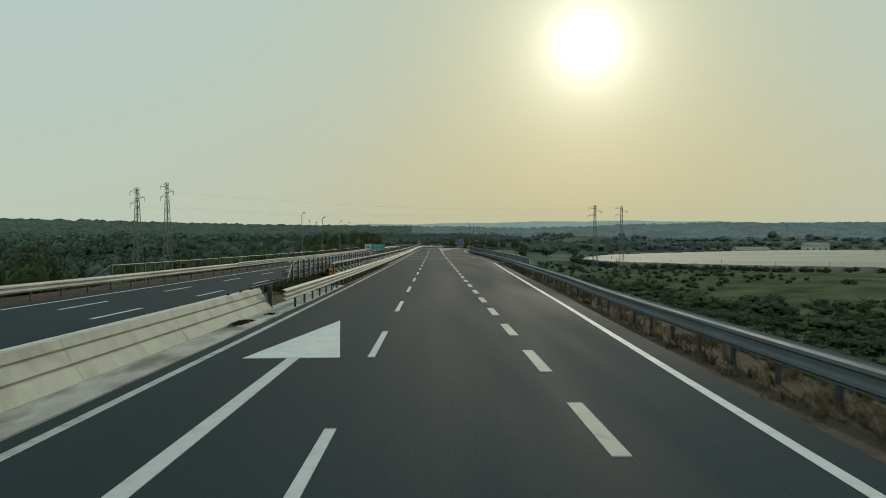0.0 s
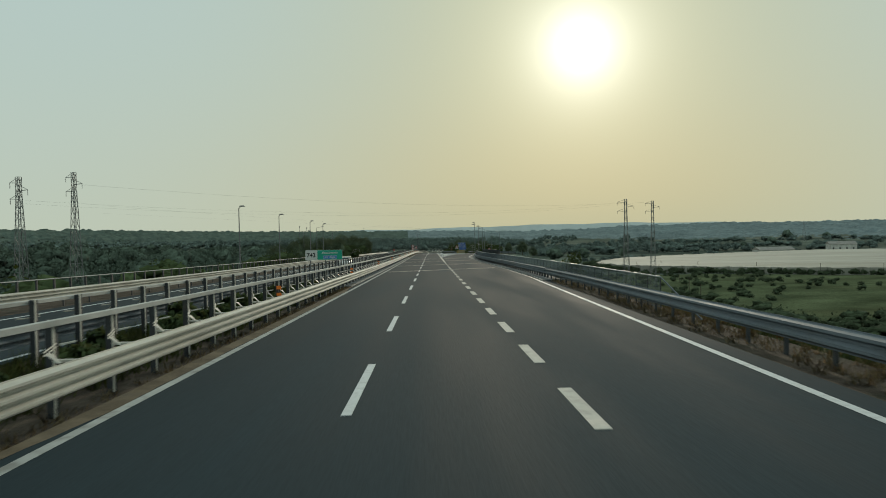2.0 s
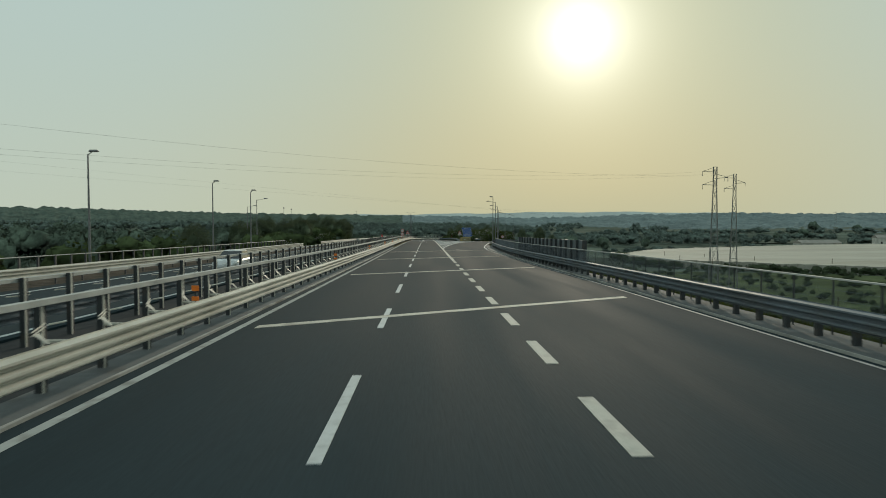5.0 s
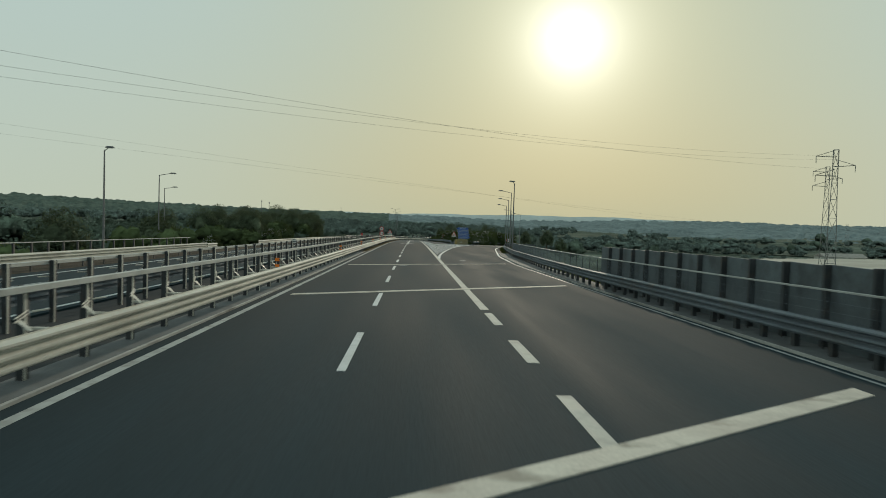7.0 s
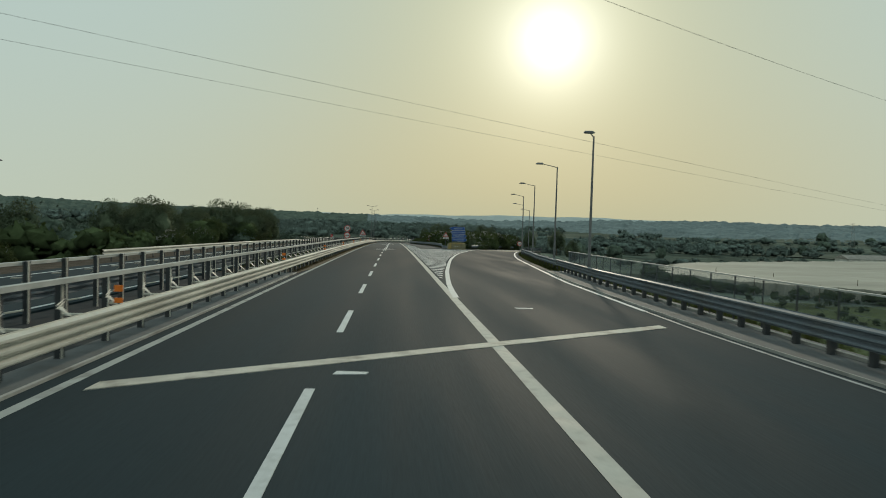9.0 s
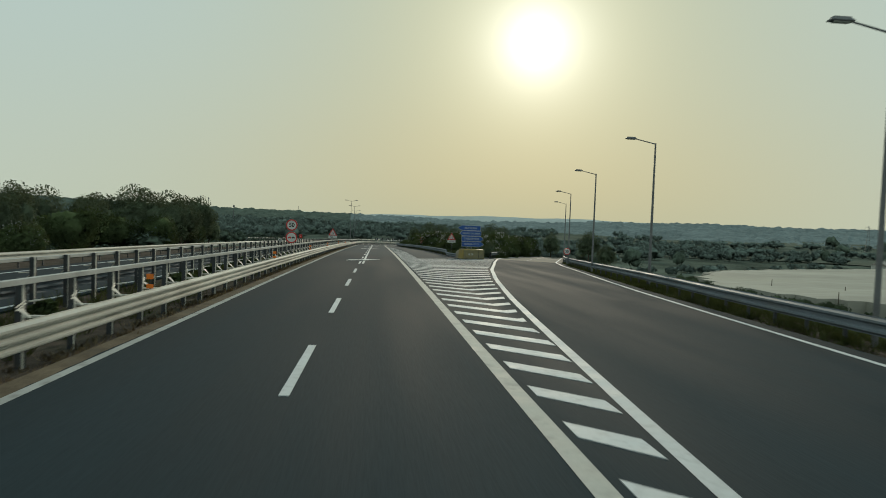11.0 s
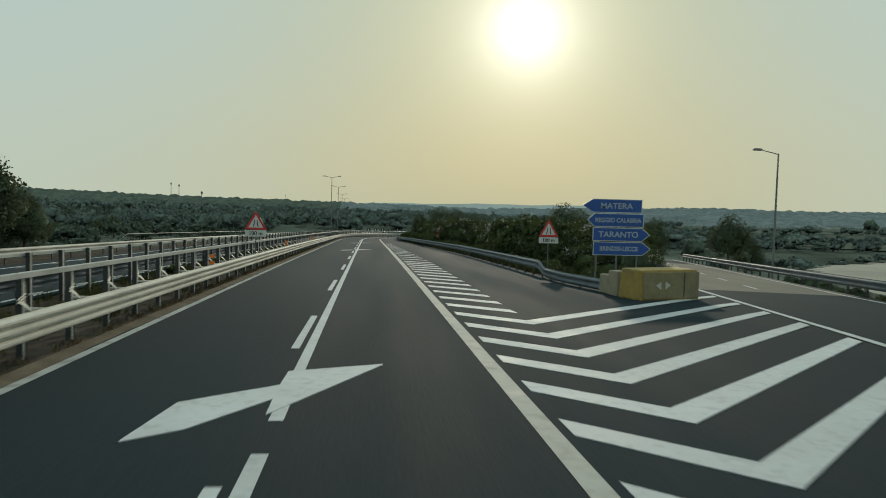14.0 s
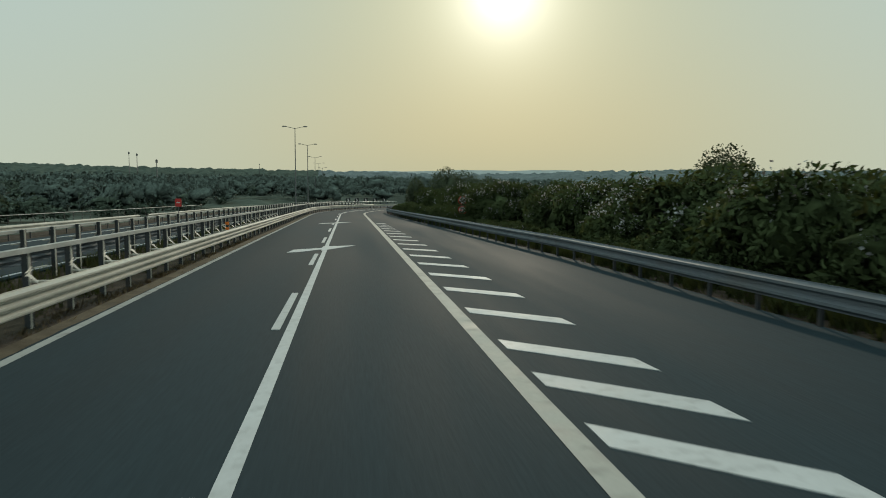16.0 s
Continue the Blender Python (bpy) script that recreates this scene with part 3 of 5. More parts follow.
kerb_l = tagged(ribbon("bridge_kerb", 112, 252, -6.4, -5.62, M_KERB, lift=0.05, step=5.0, thick=0.2), "dirty concrete bridge kerb under the barrier", "kerb", kind="structure")
kerb_r = tagged(ribbon("bridge_kerb", 116, 262, lambda s: along(RIGHT_EDGE, s) + 0.28, lambda s: along(PARAPET, s) + 0.3, M_KERB, lift=0.07, step=5.0, thick=0.2),
                "dirty concrete bridge kerb under the barrier", "kerb", kind="structure")

kerb_nose = tagged(ribbon("kerb_nose", 112, 252, -5.62, -5.545, M_APRON, lift=0.055, step=5.0, thick=0.2), "pale strip on the nose of the bridge kerb", "kerb", kind="structure")
tagged(ribbon("kerb_nose", 116, 262, lambda s: along(RIGHT_EDGE, s) + 0.235, lambda s: along(RIGHT_EDGE, s) + 0.278, M_APRON, lift=0.075, step=5.0, thick=0.2), "pale strip on the nose of the bridge kerb", "kerb", kind="structure")
tagged(ribbon("kerb_upstand", 212, 262, lambda s: along(RIGHT_RAIL, s) + 0.26, lambda s: along(RIGHT_RAIL, s) + 0.40, M_APRON, lift=0.15, step=5.0, thick=0.2), "kerb upstand behind the bridge guardrail, sunlight in its pale tone", "kerb", kind="structure")


def soil_drift(s0, s1, seed):
    """Soil washed over the asphalt beside the edge line, with a ragged border."""
    rng = np.random.default_rng(seed)
    n = int((s1 - s0) / 0.5)
    wob = np.convolve(rng.uniform(-1, 1, n + 7), np.ones(7) / 7, "valid")
    rings = []
    for i in range(n + 1):
        q = s0 + 0.5 * i
        k = min(1.0, i / 12, (n - i) / 12)
        rings.append([place(q, -5.609, 0.035), place(q, -5.45 + 0.05 * wob[min(i, n)], 0.022), place(q, -5.60 + 0.33 * k + 0.11 * wob[min(i, n)] + rng.uniform(-0.012, 0.012), 0.0035)])
    ob = new("soil_drift", sweep_mesh("soil_drift", rings, M_SOIL, closed=False, smooth=True))
    tagged(ob, "brown soil washed against the road edge below the guardrail", "soil", kind="stuff")


soil_drift(66, 112, 3)
soil_drift(252, 470, 5)
# lines
LINE = 0.2
ribbon("edge_line", -55, 605, X_LEFT - LINE / 2, X_LEFT + LINE / 2, M_PAINT_EDGE, road, lift=0.006, step=5, label="solid white edge line")
for a, b, w, mt in ((-55, 118, LINE, M_PAINT), (118.02, 234, 0.11, M_PAINT_GREY), (234.02, 345, LINE, M_PAINT)):
    ribbon("edge_line", a, b, lambda s: along(RIGHT_EDGE, s) - w / 2, lambda s: along(RIGHT_EDGE, s) + w / 2, mt, road, lift=0.006, step=5, label="solid white edge line")
ribbon("edge_line", 345.03, 401, lambda s: along(RIGHT_EDGE, s) - LINE / 2, lambda s: along(RIGHT_EDGE, s) + LINE / 2, M_PAINT, slip, lift=0.006, step=5)
ribbon("lane_line", 190.7, 605, X_RIGHT - 0.15, X_RIGHT + 0.15, M_PAINT_OLD, road, lift=0.006, step=5, label="worn solid lane line")
ribbon("gore_line", 238, 345, lambda s: along(GORE_EDGE, s) - 0.02, lambda s: along(GORE_EDGE, s) + 0.24, M_PAINT, road, lift=0.0065, step=4, label="solid white gore line")
ribbon("gore_line", 345.03, 401, lambda s: along(GORE_EDGE, s) - 0.02, lambda s: along(GORE_EDGE, s) + 0.24, M_PAINT, slip, lift=0.0065, step=4)
for m in range(-7, 23):
    s = 35.04 + 12 * m
    patch("lane_dash", [(s, X_DASH - 0.085), (s + 5.2, X_DASH - 0.085), (s + 5.2, X_DASH + 0.085), (s, X_DASH + 0.085)], M_PAINT, road)
for m in range(24, 38):
    s = 313.39 + 13.546 * (m - 24)
    patch("lane_dash", [(s, X_DASH - 0.085), (s + 5.46, X_DASH - 0.085), (s + 5.46, X_DASH + 0.085), (s, X_DASH + 0.085)], M_PAINT, road)
for m in range(-14, 26):
    s = 32.92 + 6.1446 * m
    patch("lane_dash", [(s, X_RIGHT - 0.13), (s + 3.12, X_RIGHT - 0.13), (s + 3.12, X_RIGHT + 0.13), (s, X_RIGHT + 0.13)], M_PAINT_OLD, road)
for a, b in ((313.5, 319.9), (321.3, 605)):
    ribbon("centre_line", a, b, X_DASH + 0.20, X_DASH + 0.40, M_PAINT, road, lift=0.006, step=5, label="solid white centre line")
# lane arrows
patch("lane_arrow", [(34.95, -4.23), (43.5, -3.03), (35.0, -1.95)], M_PAINT, road, label="painted lane arrow head")
patch("lane_arrow", [(24.0, -3.22), (34.94, -3.18), (34.94, -2.90), (24.0, -2.94)], M_PAINT, road, label="painted lane arrow shaft")
# stray scraps of paint on the bridge
patch("paint_scrap", [(234.0, 4.55), (234.3, 4.52), (234.25, 5.2), (234.05, 5.15)], M_PAINT, road, label="stray scrap of road paint")
patch("paint_scrap", [(221.5, -0.95), (221.8, -0.9), (221.75, -0.3), (221.55, -0.35)], M_PAINT, road, label="stray scrap of road paint")
# hatching of the gore
def strip_mark(name, strips, mat, parent, lift=0.0075):
    """A painted band through pairs of points (s, x), its two edges, with a film's thickness."""
    rings = [[place(*a, lift + 0.004), place(*b, lift + 0.004), place(*b, lift - 0.016), place(*a, lift - 0.016)] for a, b in strips]
    me = sweep_mesh(name, rings, mat)
    bm = bmesh.new()
    bm.from_mesh(me)
    bmesh.ops.recalc_face_normals(bm, faces=bm.faces)
    bm.to_mesh(me)
    bm.free()
    return child(name, me, parent)


def hatch_bar(s, xe, w=0.8, x0=2.9):
    strip_mark("hatch_bar", [((s, x0), (s - w, x0)), ((s - (xe - x0) + 0.1, xe), (s - (xe - x0) - 0.75, xe + 0.06))], M_PAINT, road)


for s0 in (320.4, 387.3, 424.0):
    ob = strip_mark("merge_arrow", [((s0 + 0.02, -2.62), (s0, -2.60)), ((s0 + 1.9, -2.42), (s0 + 0.5, -2.0)), ((s0 + 3.05, -1.12), (s0 + 2.1, -1.11)),
                                    ((s0 + 4.15, -1.1), (s0 + 1.2, -1.09)), ((s0 + 4.85, 0.56), (s0 + 4.8, 0.57))],
                    M_PAINT, road, lift=0.0095)
    tagged(ob, "painted merge arrow")
for i in range(-9, 66):
    s = 271.61 + 2.4871 * i
    w, x0 = 0.8, 2.9
    if s < 334.2:
        xv = min(4.75, along(GORE_EDGE, s - 1.4) - 0.16)
        sv = s - 1.03 * (xv - x0)
        if xv - x0 < 0.12:
            continue
        strips = [((s, x0), (s - w, x0)), ((sv, xv), (sv - w - 0.05, xv))]
        if xv > 4.7:
            ends = []
            for low in (0.0, 0.85):
                xr = 6.0
                for _ in range(12):
                    xr = along(GORE_EDGE, sv - low + (0.925 if low == 0.0 else 0.96) * (xr - xv)) - 0.2
                ends.append(xr)
            for k in range(1, 9):
                xa, xb = xv + (ends[0] - xv) * k / 8, xv + (ends[1] - xv) * k / 8
                strips.append(((sv + 0.925 * (xa - xv), xa), (sv - 0.85 + 0.96 * (xb - xv), xb)))
        strip_mark("chevron", strips, M_PAINT, road, lift=0.0075)
    elif s < 367:
        hatch_bar(s, 4.79)
for i in range(15):
    hatch_bar(370.0 + 3.95 * i, 4.73 - 0.018 * 3.95 * i)
for s in (347.2, 354.2, 361.2, 368.4, 375.6, 382.8, 390.0):
    strip_mark("lane_dash", [((q, (along(GORE_EDGE, q) + along(RIGHT_EDGE, q)) / 2 - 0.07), (q, (along(GORE_EDGE, q) + along(RIGHT_EDGE, q)) / 2 + 0.07)) for q in (s, s + 1.4, s + 2.8)], M_PAINT, slip)
# opposite carriageway
for m in range(-3, 40):
    for x, o in ((-12.2, 0.0), (-15.4, 4.0)):
        s = 32.5 + o + 12 * m
        patch("lane_dash", [(s, x - 0.08), (s + 4.6, x - 0.08), (s + 4.6, x + 0.08), (s, x + 0.08)], M_PAINT, opposite)
ribbon("edge_line", -55, 605, -17.9, -17.7, M_PAINT, opposite, lift=0.006, step=6)
ribbon("edge_line", -55, 605, -10.85, -10.67, M_PAINT, opposite, lift=0.006, step=6)
for s0 in (146.4, 172.0, 197.7, 223.3):
    pts = [(s0 - 0.72 * 4.7, -4.7), (s0 + 0.72 * 8.25, 8.25), (s0 + 0.62 + 0.72 * 8.25, 8.25), (s0 + 0.62 - 0.72 * 4.7, -4.7)]
    patch("expansion_joint", pts, M_JOINT, road, lift=0.0105, label="pale mortar strip of a skewed bridge joint")

# ---- guardrails ----
def wave_profile(waves, height, depth=0.083, t=0.006, steep=2.6):
    """Cross-section of a corrugated beam: (out, up) pairs, closed, up from 0; out is towards the traffic."""
    out = []
    n = waves * 8
    for i in range(n + 1):
        u = i / n
        ph = (u * waves) % 1.0
        o = depth * (0.5 - 0.5 * math.cos(2 * math.pi * ph))
        o = depth * min(1.0, max(0.0, (o / depth - 0.5) * steep + 0.5))
        out.append((o, u * height))
    return out + [(o - t, z) for o, z in reversed(out)]


PROFILE3 = wave_profile(3, 0.51, 0.115, steep=1.5)
PROFILE_N = wave_profile(2, 0.51, 0.10)
PROFILE2 = wave_profile(2, 0.44, 0.10)


def beam(s0, s1, x_of, profile, z0, side, mat, parent, end_drop=None):
    """One length of beam. side: +1 when the traffic passes on its right."""
    rings = []
    for s in steps(s0, s1, 0.5 if end_drop else 4.0):
        d = end_drop(s) if end_drop else 0.0
        rings.append([place(s, x_of(s) + side * o, z0 + z - d) for o, z in profile])
    me = sweep_mesh("beam", rings, mat)
    return child("beam", me, parent)


def post_mesh(name, height, wx=0.10, wy=0.12, t=0.012, mat=None, base=-0.25):
    """A rolled C-shaped post, its web facing along the road."""
    bm = bmesh.new()
    add_box(bm, (-wx / 2, -wy / 2, base), (wx / 2, -wy / 2 + t, height))
    add_box(bm, (-wx / 2, -wy / 2 + t, base), (-wx / 2 + t, wy / 2, height))
    add_box(bm, (wx / 2 - t, -wy / 2 + t, base), (wx / 2, wy / 2, height))
    me = bpy.data.meshes.new(name)
    bm.to_mesh(me)
    bm.free()
    me.materials.append(mat)
    return me


def edged_post(name, height, wx=0.14, wy=0.2):
    """A tall post: its shaded side put in as dark web and flanges, its sunlit edge as a bright lip."""
    bm = bmesh.new()
    add_box(bm, (-wx / 2, -wy / 2, -0.25), (wx / 2, -wy / 2 + 0.014, height))
    add_box(bm, (-wx / 2, -wy / 2 + 0.014, -0.25), (-wx / 2 + 0.014, wy / 2, height))
    add_box(bm, (wx / 2 - 0.014, -wy / 2 + 0.014, -0.25), (wx / 2, wy / 2, height))
    k = len(bm.faces)
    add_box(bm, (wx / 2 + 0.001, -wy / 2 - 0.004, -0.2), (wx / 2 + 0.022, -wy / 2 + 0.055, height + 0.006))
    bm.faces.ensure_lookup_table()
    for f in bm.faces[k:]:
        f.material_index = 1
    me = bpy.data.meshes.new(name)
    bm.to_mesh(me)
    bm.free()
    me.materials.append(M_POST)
    me.materials.append(M_STEEL_LIT)
    return me


def bracket_mesh(length, mat):
    """Spacer between post and beam, with its two fastening arms."""
    bm = bmesh.new()
    add_box(bm, (-0.05, -0.05, 0.86), (length, 0.05, 0.91), 0.01)
    for dz in (0.0, 0.055):
        add_rod(bm, (0.03, -0.06, 1.13 + dz), (length * 0.6, -0.85, 1.10 + dz), 0.013, seg=5)
    add_rod(bm, (0.03, 0.05, 1.15), (length * 0.4, 0.35, 1.16), 0.018, seg=5)
    tab = [bm.verts.new(c) for c in ((length * 0.55, -0.80, 1.12), (length * 0.62, -0.66, 1.12), (length * 0.95, -0.60, 0.95), (length * 0.90, -0.66, 0.95))]
    low = [bm.verts.new(v.co + Vector((0.0, 0.012, -0.004))) for v in tab]
    for i in range(4):
        bm.faces.new((tab[i], tab[(i + 1) % 4], low[(i + 1) % 4], low[i]))
    bm.faces.new(tab)
    bm.faces.new(low[::-1])
    bmesh.ops.recalc_face_normals(bm, faces=bm.faces)
    me = bpy.data.meshes.new("spacer")
    bm.to_mesh(me)
    bm.free()
    me.materials.append(mat)
    return me


def stand(name, me, s, x, parent, z=0.0, flip=False):
    ob = child(name, me, parent, at=place(s, x, z))
    ob.rotation_euler = (0, 0, radians(heading(s) + (180 if flip else 0)))
    return ob


P_SHORT = post_mesh("post", 0.80, 0.08, 0.11, mat=M_POST)
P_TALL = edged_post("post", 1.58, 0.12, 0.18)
P_LOW = post_mesh("post", 0.42, 0.12, 0.16, 0.014, mat=M_POST)
P_STEP = post_mesh("post", 0.82, 0.14, 0.18, 0.016, mat=M_POST)
SPACER = bracket_mesh(0.40, M_STEEL_LIT)


def rail_bar(s0, s1, x_of, z, w, h, mat, parent, name="upper_rail"):
    prof = [(-w / 2, -h / 2), (-w / 4, -h / 2 - 0.01), (w / 4, -h / 2 - 0.01), (w / 2, -h / 2), (w / 2, h / 2), (w / 4, h / 2 + 0.012), (-w / 4, h / 2 + 0.012), (-w / 2, h / 2)]
    rings = [[place(s, x_of(s) + o, z + u) for o, u in prof] for s in steps(s0, s1, 4.0)]
    return child(name, sweep_mesh(name, rings, mat), parent)


def const(v):
    return lambda s: v


# near side of the median: three-wave beam, tall posts, upper bar
front = empty("median_guardrail", "sunlit three-wave steel guardrail with tall posts and upper bar", "guardrail", "motorway guardrails")
BACK_X = -9.45
s = 46.4
while s < 560:
    beam(s, s + 12.0, const(-5.62), PROFILE3, 0.44, 1, M_STEEL_LIT, front)
    s += 12.0
n = 0
s = 49.2
while s < 540:
    if s < 63:
        stand("post", P_SHORT, s, -5.68, front)
    else:
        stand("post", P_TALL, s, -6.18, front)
        if s < 420:
            sp = stand("spacer", SPACER, s, -6.10, front)
    s += 2.25
s = 63.5
while s < 540:
    rail_bar(s, s + 9.0, const(-6.06), 1.53, 0.10, 0.095, M_RAILTOP, front)
    s += 9.0
back = empty("median_guardrail", "grey steel bridge barrier of tall posts seen from behind", "guardrail", "motorway guardrails")
s = 52.5
while s < 540:
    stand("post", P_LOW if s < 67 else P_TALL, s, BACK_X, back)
    if 67 < s < 420:
        stand("spacer", SPACER, s, BACK_X - 0.06, back, flip=True)
    s += 2.25
part("end_bar", rod(place(68.3, BACK_X, 1.5), place(66.6, BACK_X, 0.45), 0.03, seg=6), M_STEEL_LIT, back)
s = 58.4
while s < 540:
    if s > 66:
        rail_bar(s, s + 9.0, const(BACK_X - 0.13), 1.52, 0.10, 0.085, M_RAILTOP, back)
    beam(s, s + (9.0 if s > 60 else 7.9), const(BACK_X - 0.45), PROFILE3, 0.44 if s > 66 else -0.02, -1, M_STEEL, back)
    s += 9.0
# far side of the opposite carriageway
outer = empty("outer_guardrail", "sunlit-toned two-wave guardrail beside the opposite carriageway", "guardrail", "motorway guardrails")
s = -40.0
while s < 540:
    if 236 < s < 258:
        s = 259.2
    if 424 < s < 428:
        s = 429.0
    beam(s, min(s + 12.0, 239.5) if s < 239.5 else (min(s + 12.0, 426.0) if s < 426 else s + 12.0), const(-19.5), PROFILE2 if not 80 < s < 232 else PROFILE3, 0.42 if not 80 < s < 232 else 0.42, 1, M_STEEL_LIT, outer)
    s += 12.0
s = -39.0
while s < 520:
    if not 239.6 < s < 259:
        stand("post", P_SHORT, s, -19.58, outer)
    s += 3.0


def parapet(s0, s1, x_of, z_top, name_label, mesh_fill=True, ends=(True, False), rise=None, post=(0.03, 0.05)):
    th = empty("bridge_parapet", name_label, "railing", "bridge parapets")
    lift_of = (lambda s: along(rise, s) - z_top) if rise else (lambda s: 0.0)
    prof = [(-0.022, -0.022), (0.022, -0.022), (0.022, 0.018), (0.012, 0.028), (-0.012, 0.028), (-0.022, 0.018)]
    child("handrail", sweep_mesh("handrail", [[place(s, x_of(s) + o, z_top + lift_of(s) + u) for o, u in prof] for s in steps(s0, s1, 4.0)], M_RAILTOP), th)
    me = post_mesh("post", z_top, *post, 0.008, mat=M_POST, base=-0.3)
    s = s0
    while s <= s1:
        stand("post", me, s, x_of(s), th, z=lift_of(s))
        s += 2.0
    if mesh_fill:
        bm = bmesh.new()
        for z in np.arange(0.30, z_top - 0.05, 0.24):
            for a in steps(s0, s1, 8.0)[:-1]:
                b = min(a + 8.0, s1)
                add_rod(bm, place(a, x_of(a), z + lift_of(a)), place(b, x_of(b), z + lift_of(b)), 0.004, seg=3)
        q = s0
        while q < s1:
            add_rod(bm, place(q, x_of(q), 0.25 + lift_of(q)), place(q, x_of(q), z_top + lift_of(q)), 0.004, seg=3)
            q += 0.075
        part("mesh_infill", bm, M_STEEL, th, "welded wire mesh")
    if ends[0]:
        bm = rod(place(s0, x_of(s0), z_top + lift_of(s0)), place(s0 - 5.0, x_of(s0 - 5), 0.05), 0.03, seg=6)
        part("end_bar", bm, M_STEEL, th)
    return th


parapet(70, 241, const(-22.6), 1.27, "thin steel railing along the outer bridge edge", mesh_fill=False, post=(0.10, 0.14))
parapet(89, 262, lambda s: along(PARAPET, s), 1.54, "thin steel railing with wire mesh along the bridge edge", rise=PARAPET_TOP)
parapet(384, 470, const(-22.6), 1.27, "thin steel railing beyond the opposite carriageway", mesh_fill=False)

# right-hand rail
right = empty("right_guardrail", "grey galvanised steel guardrail on the outer edge", "guardrail", "motorway guardrails")
s = -40.0
while s < 398:
    e = min(s + 8.0, 401)
    bridge = 118 <= s < 262
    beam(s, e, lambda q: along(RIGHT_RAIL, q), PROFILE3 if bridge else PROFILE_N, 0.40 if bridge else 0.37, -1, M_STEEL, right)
    s += 8.0
s = -38.0
while s < 400:
    bridge = 118 <= s < 262
    ob = stand("post", P_STEP if bridge else P_SHORT, s, along(RIGHT_RAIL, s) + (0.10 if bridge else 0.07), right)
    s += 1.64 if bridge else 2.25
# nose rail, stepping down to its low end at the blocks
nose = empty("nose_guardrail", "grey steel guardrail stepping down at the gore nose", "guardrail", "motorway guardrails")
s = 341.0
while s < 556:
    beam(s, s + 5.0, lambda q: along(NOSE_RAIL, q), PROFILE_N, 0.38, -1, M_STEEL, nose,
         end_drop=lambda q: min(0.34, max(0.0, 0.34 * (351.6 - q) / 1.4)))
    s += 5.0
s = 342.0
while s < 520:
    stand("post", P_SHORT, s, along(NOSE_RAIL, s) + 0.07, nose, z=-0.34 if s < 350.5 else 0.0)
    s += 2.25
ramp_rail = empty("slip_guardrail", "grey steel guardrail on the inside of the slip road", "guardrail", "motorway guardrails")
s = 344.0
while s < 396:
    beam(s, s + 5.0, lambda q: along(GORE_EDGE, q) - 0.75, PROFILE2, 0.42, 1, M_STEEL, ramp_rail)
    stand("post", P_SHORT, s + 0.5, along(GORE_EDGE, s + 0.5) - 0.9, ramp_rail)
    stand("post", P_SHORT, s + 3.0, along(GORE_EDGE, s + 3.0) - 0.9, ramp_rail)
    s += 5.0

# cream concrete barrier before the steel one
jersey = empty("concrete_barrier", "cream concrete safety barrier with stepped face, dirt stained", "barrier")
prof = [(-7.5, -0.2), (-6.5, -0.2), (-6.5, 0.05), (-6.68, 0.32), (-6.79, 0.325), (-6.79, 0.375), (-6.74, 0.38), (-6.86, 0.62), (-6.95, 0.625), (-6.95, 0.67), (-6.90, 0.675), (-6.97, 0.86), (-7.15, 0.86), (-7.24, 0.45), (-7.48, 0.16)]
s = -40.0
while s < 46:
    rings = [[place(q, x, z) for x, z in prof] for q in (s, min(s + 5.97, 48.4))]
    child("barrier_segment", sweep_mesh("barrier_segment", rings, M_CONCRETE), jersey)
    s += 6.0
part("end_post", box((-0.09, -0.07, -0.2), (0.09, 0.07, 0.98), 0.01), M_POST, jersey, "rusty steel end post", at=place(48.6, -6.62))
tagged(ribbon("barrier_footing", -45, 66, -6.75, -5.61, M_APRON, lift=0.03, step=6, thick=0.2), "dusty concrete footing beside the barrier", "kerb", kind="structure")

# reflector markers on the median rail
def delineator(s):
    th = empty("reflector_marker", "orange reflector plate clipped to the median guardrail", "reflector", "orange reflectors", at=place(s, -5.66, 0.0))
    part("upper_plate", box((-0.09, -0.012, 1.20), (0.09, 0.012, 1.34), 0.008), M_ORANGE, th)
    part("lower_plate", box((-0.09, -0.012, 0.96), (0.09, 0.012, 1.07), 0.008), M_ORANGE, th)
    part("bracket", box((-0.02, 0.013, 0.7), (0.02, 0.03, 1.32)), M_POST, th)


for s in (60.0, 87.5, 113.2, 141.0, 169.0, 196.7, 224.0, 247.5, 271.0, 294.3, 317.0, 340.2, 365.7, 390.0):
    delineator(s)


# tall grey screen panels on the right bridge edge
screen = empty("screen_wall", "tall grey panel screen on the bridge edge", "screen")
s = 171.4
while s < 204:
    x = along(PARAPET, s) + 0.34
    part("panel", box((-0.04, 0.06, -0.1), (0.04, 1.94, 2.10), 0.012), M_PANEL, screen, at=place(s, x))
    part("upright", box((-0.20, -0.075, -0.3), (0.10, 0.055, 2.14), 0.01), M_POST, screen, at=place(s, x))
    s += 2.0

# ---- signs ----
def disc(bm, r, y0, y1, seg=40, z=0.0):
    bmesh.ops.create_cone(bm, cap_ends=True, segments=seg, radius1=r, radius2=r, depth=y1 - y0, matrix=Matrix.Translation((0, (y0 + y1) / 2, z)) @ Matrix.Rotation(radians(90), 4, "X"))
    return bm


def plate(pts, y0, y1):
    """A flat plate in the xz plane between y0 (front) and y1."""
    bm = bmesh.new()
    f = [bm.verts.new((x, y0, z)) for x, z in pts]
    b = [bm.verts.new((x, y1, z)) for x, z in pts]
    n = len(pts)
    bm.faces.new(f)
    bm.faces.new(b[::-1])
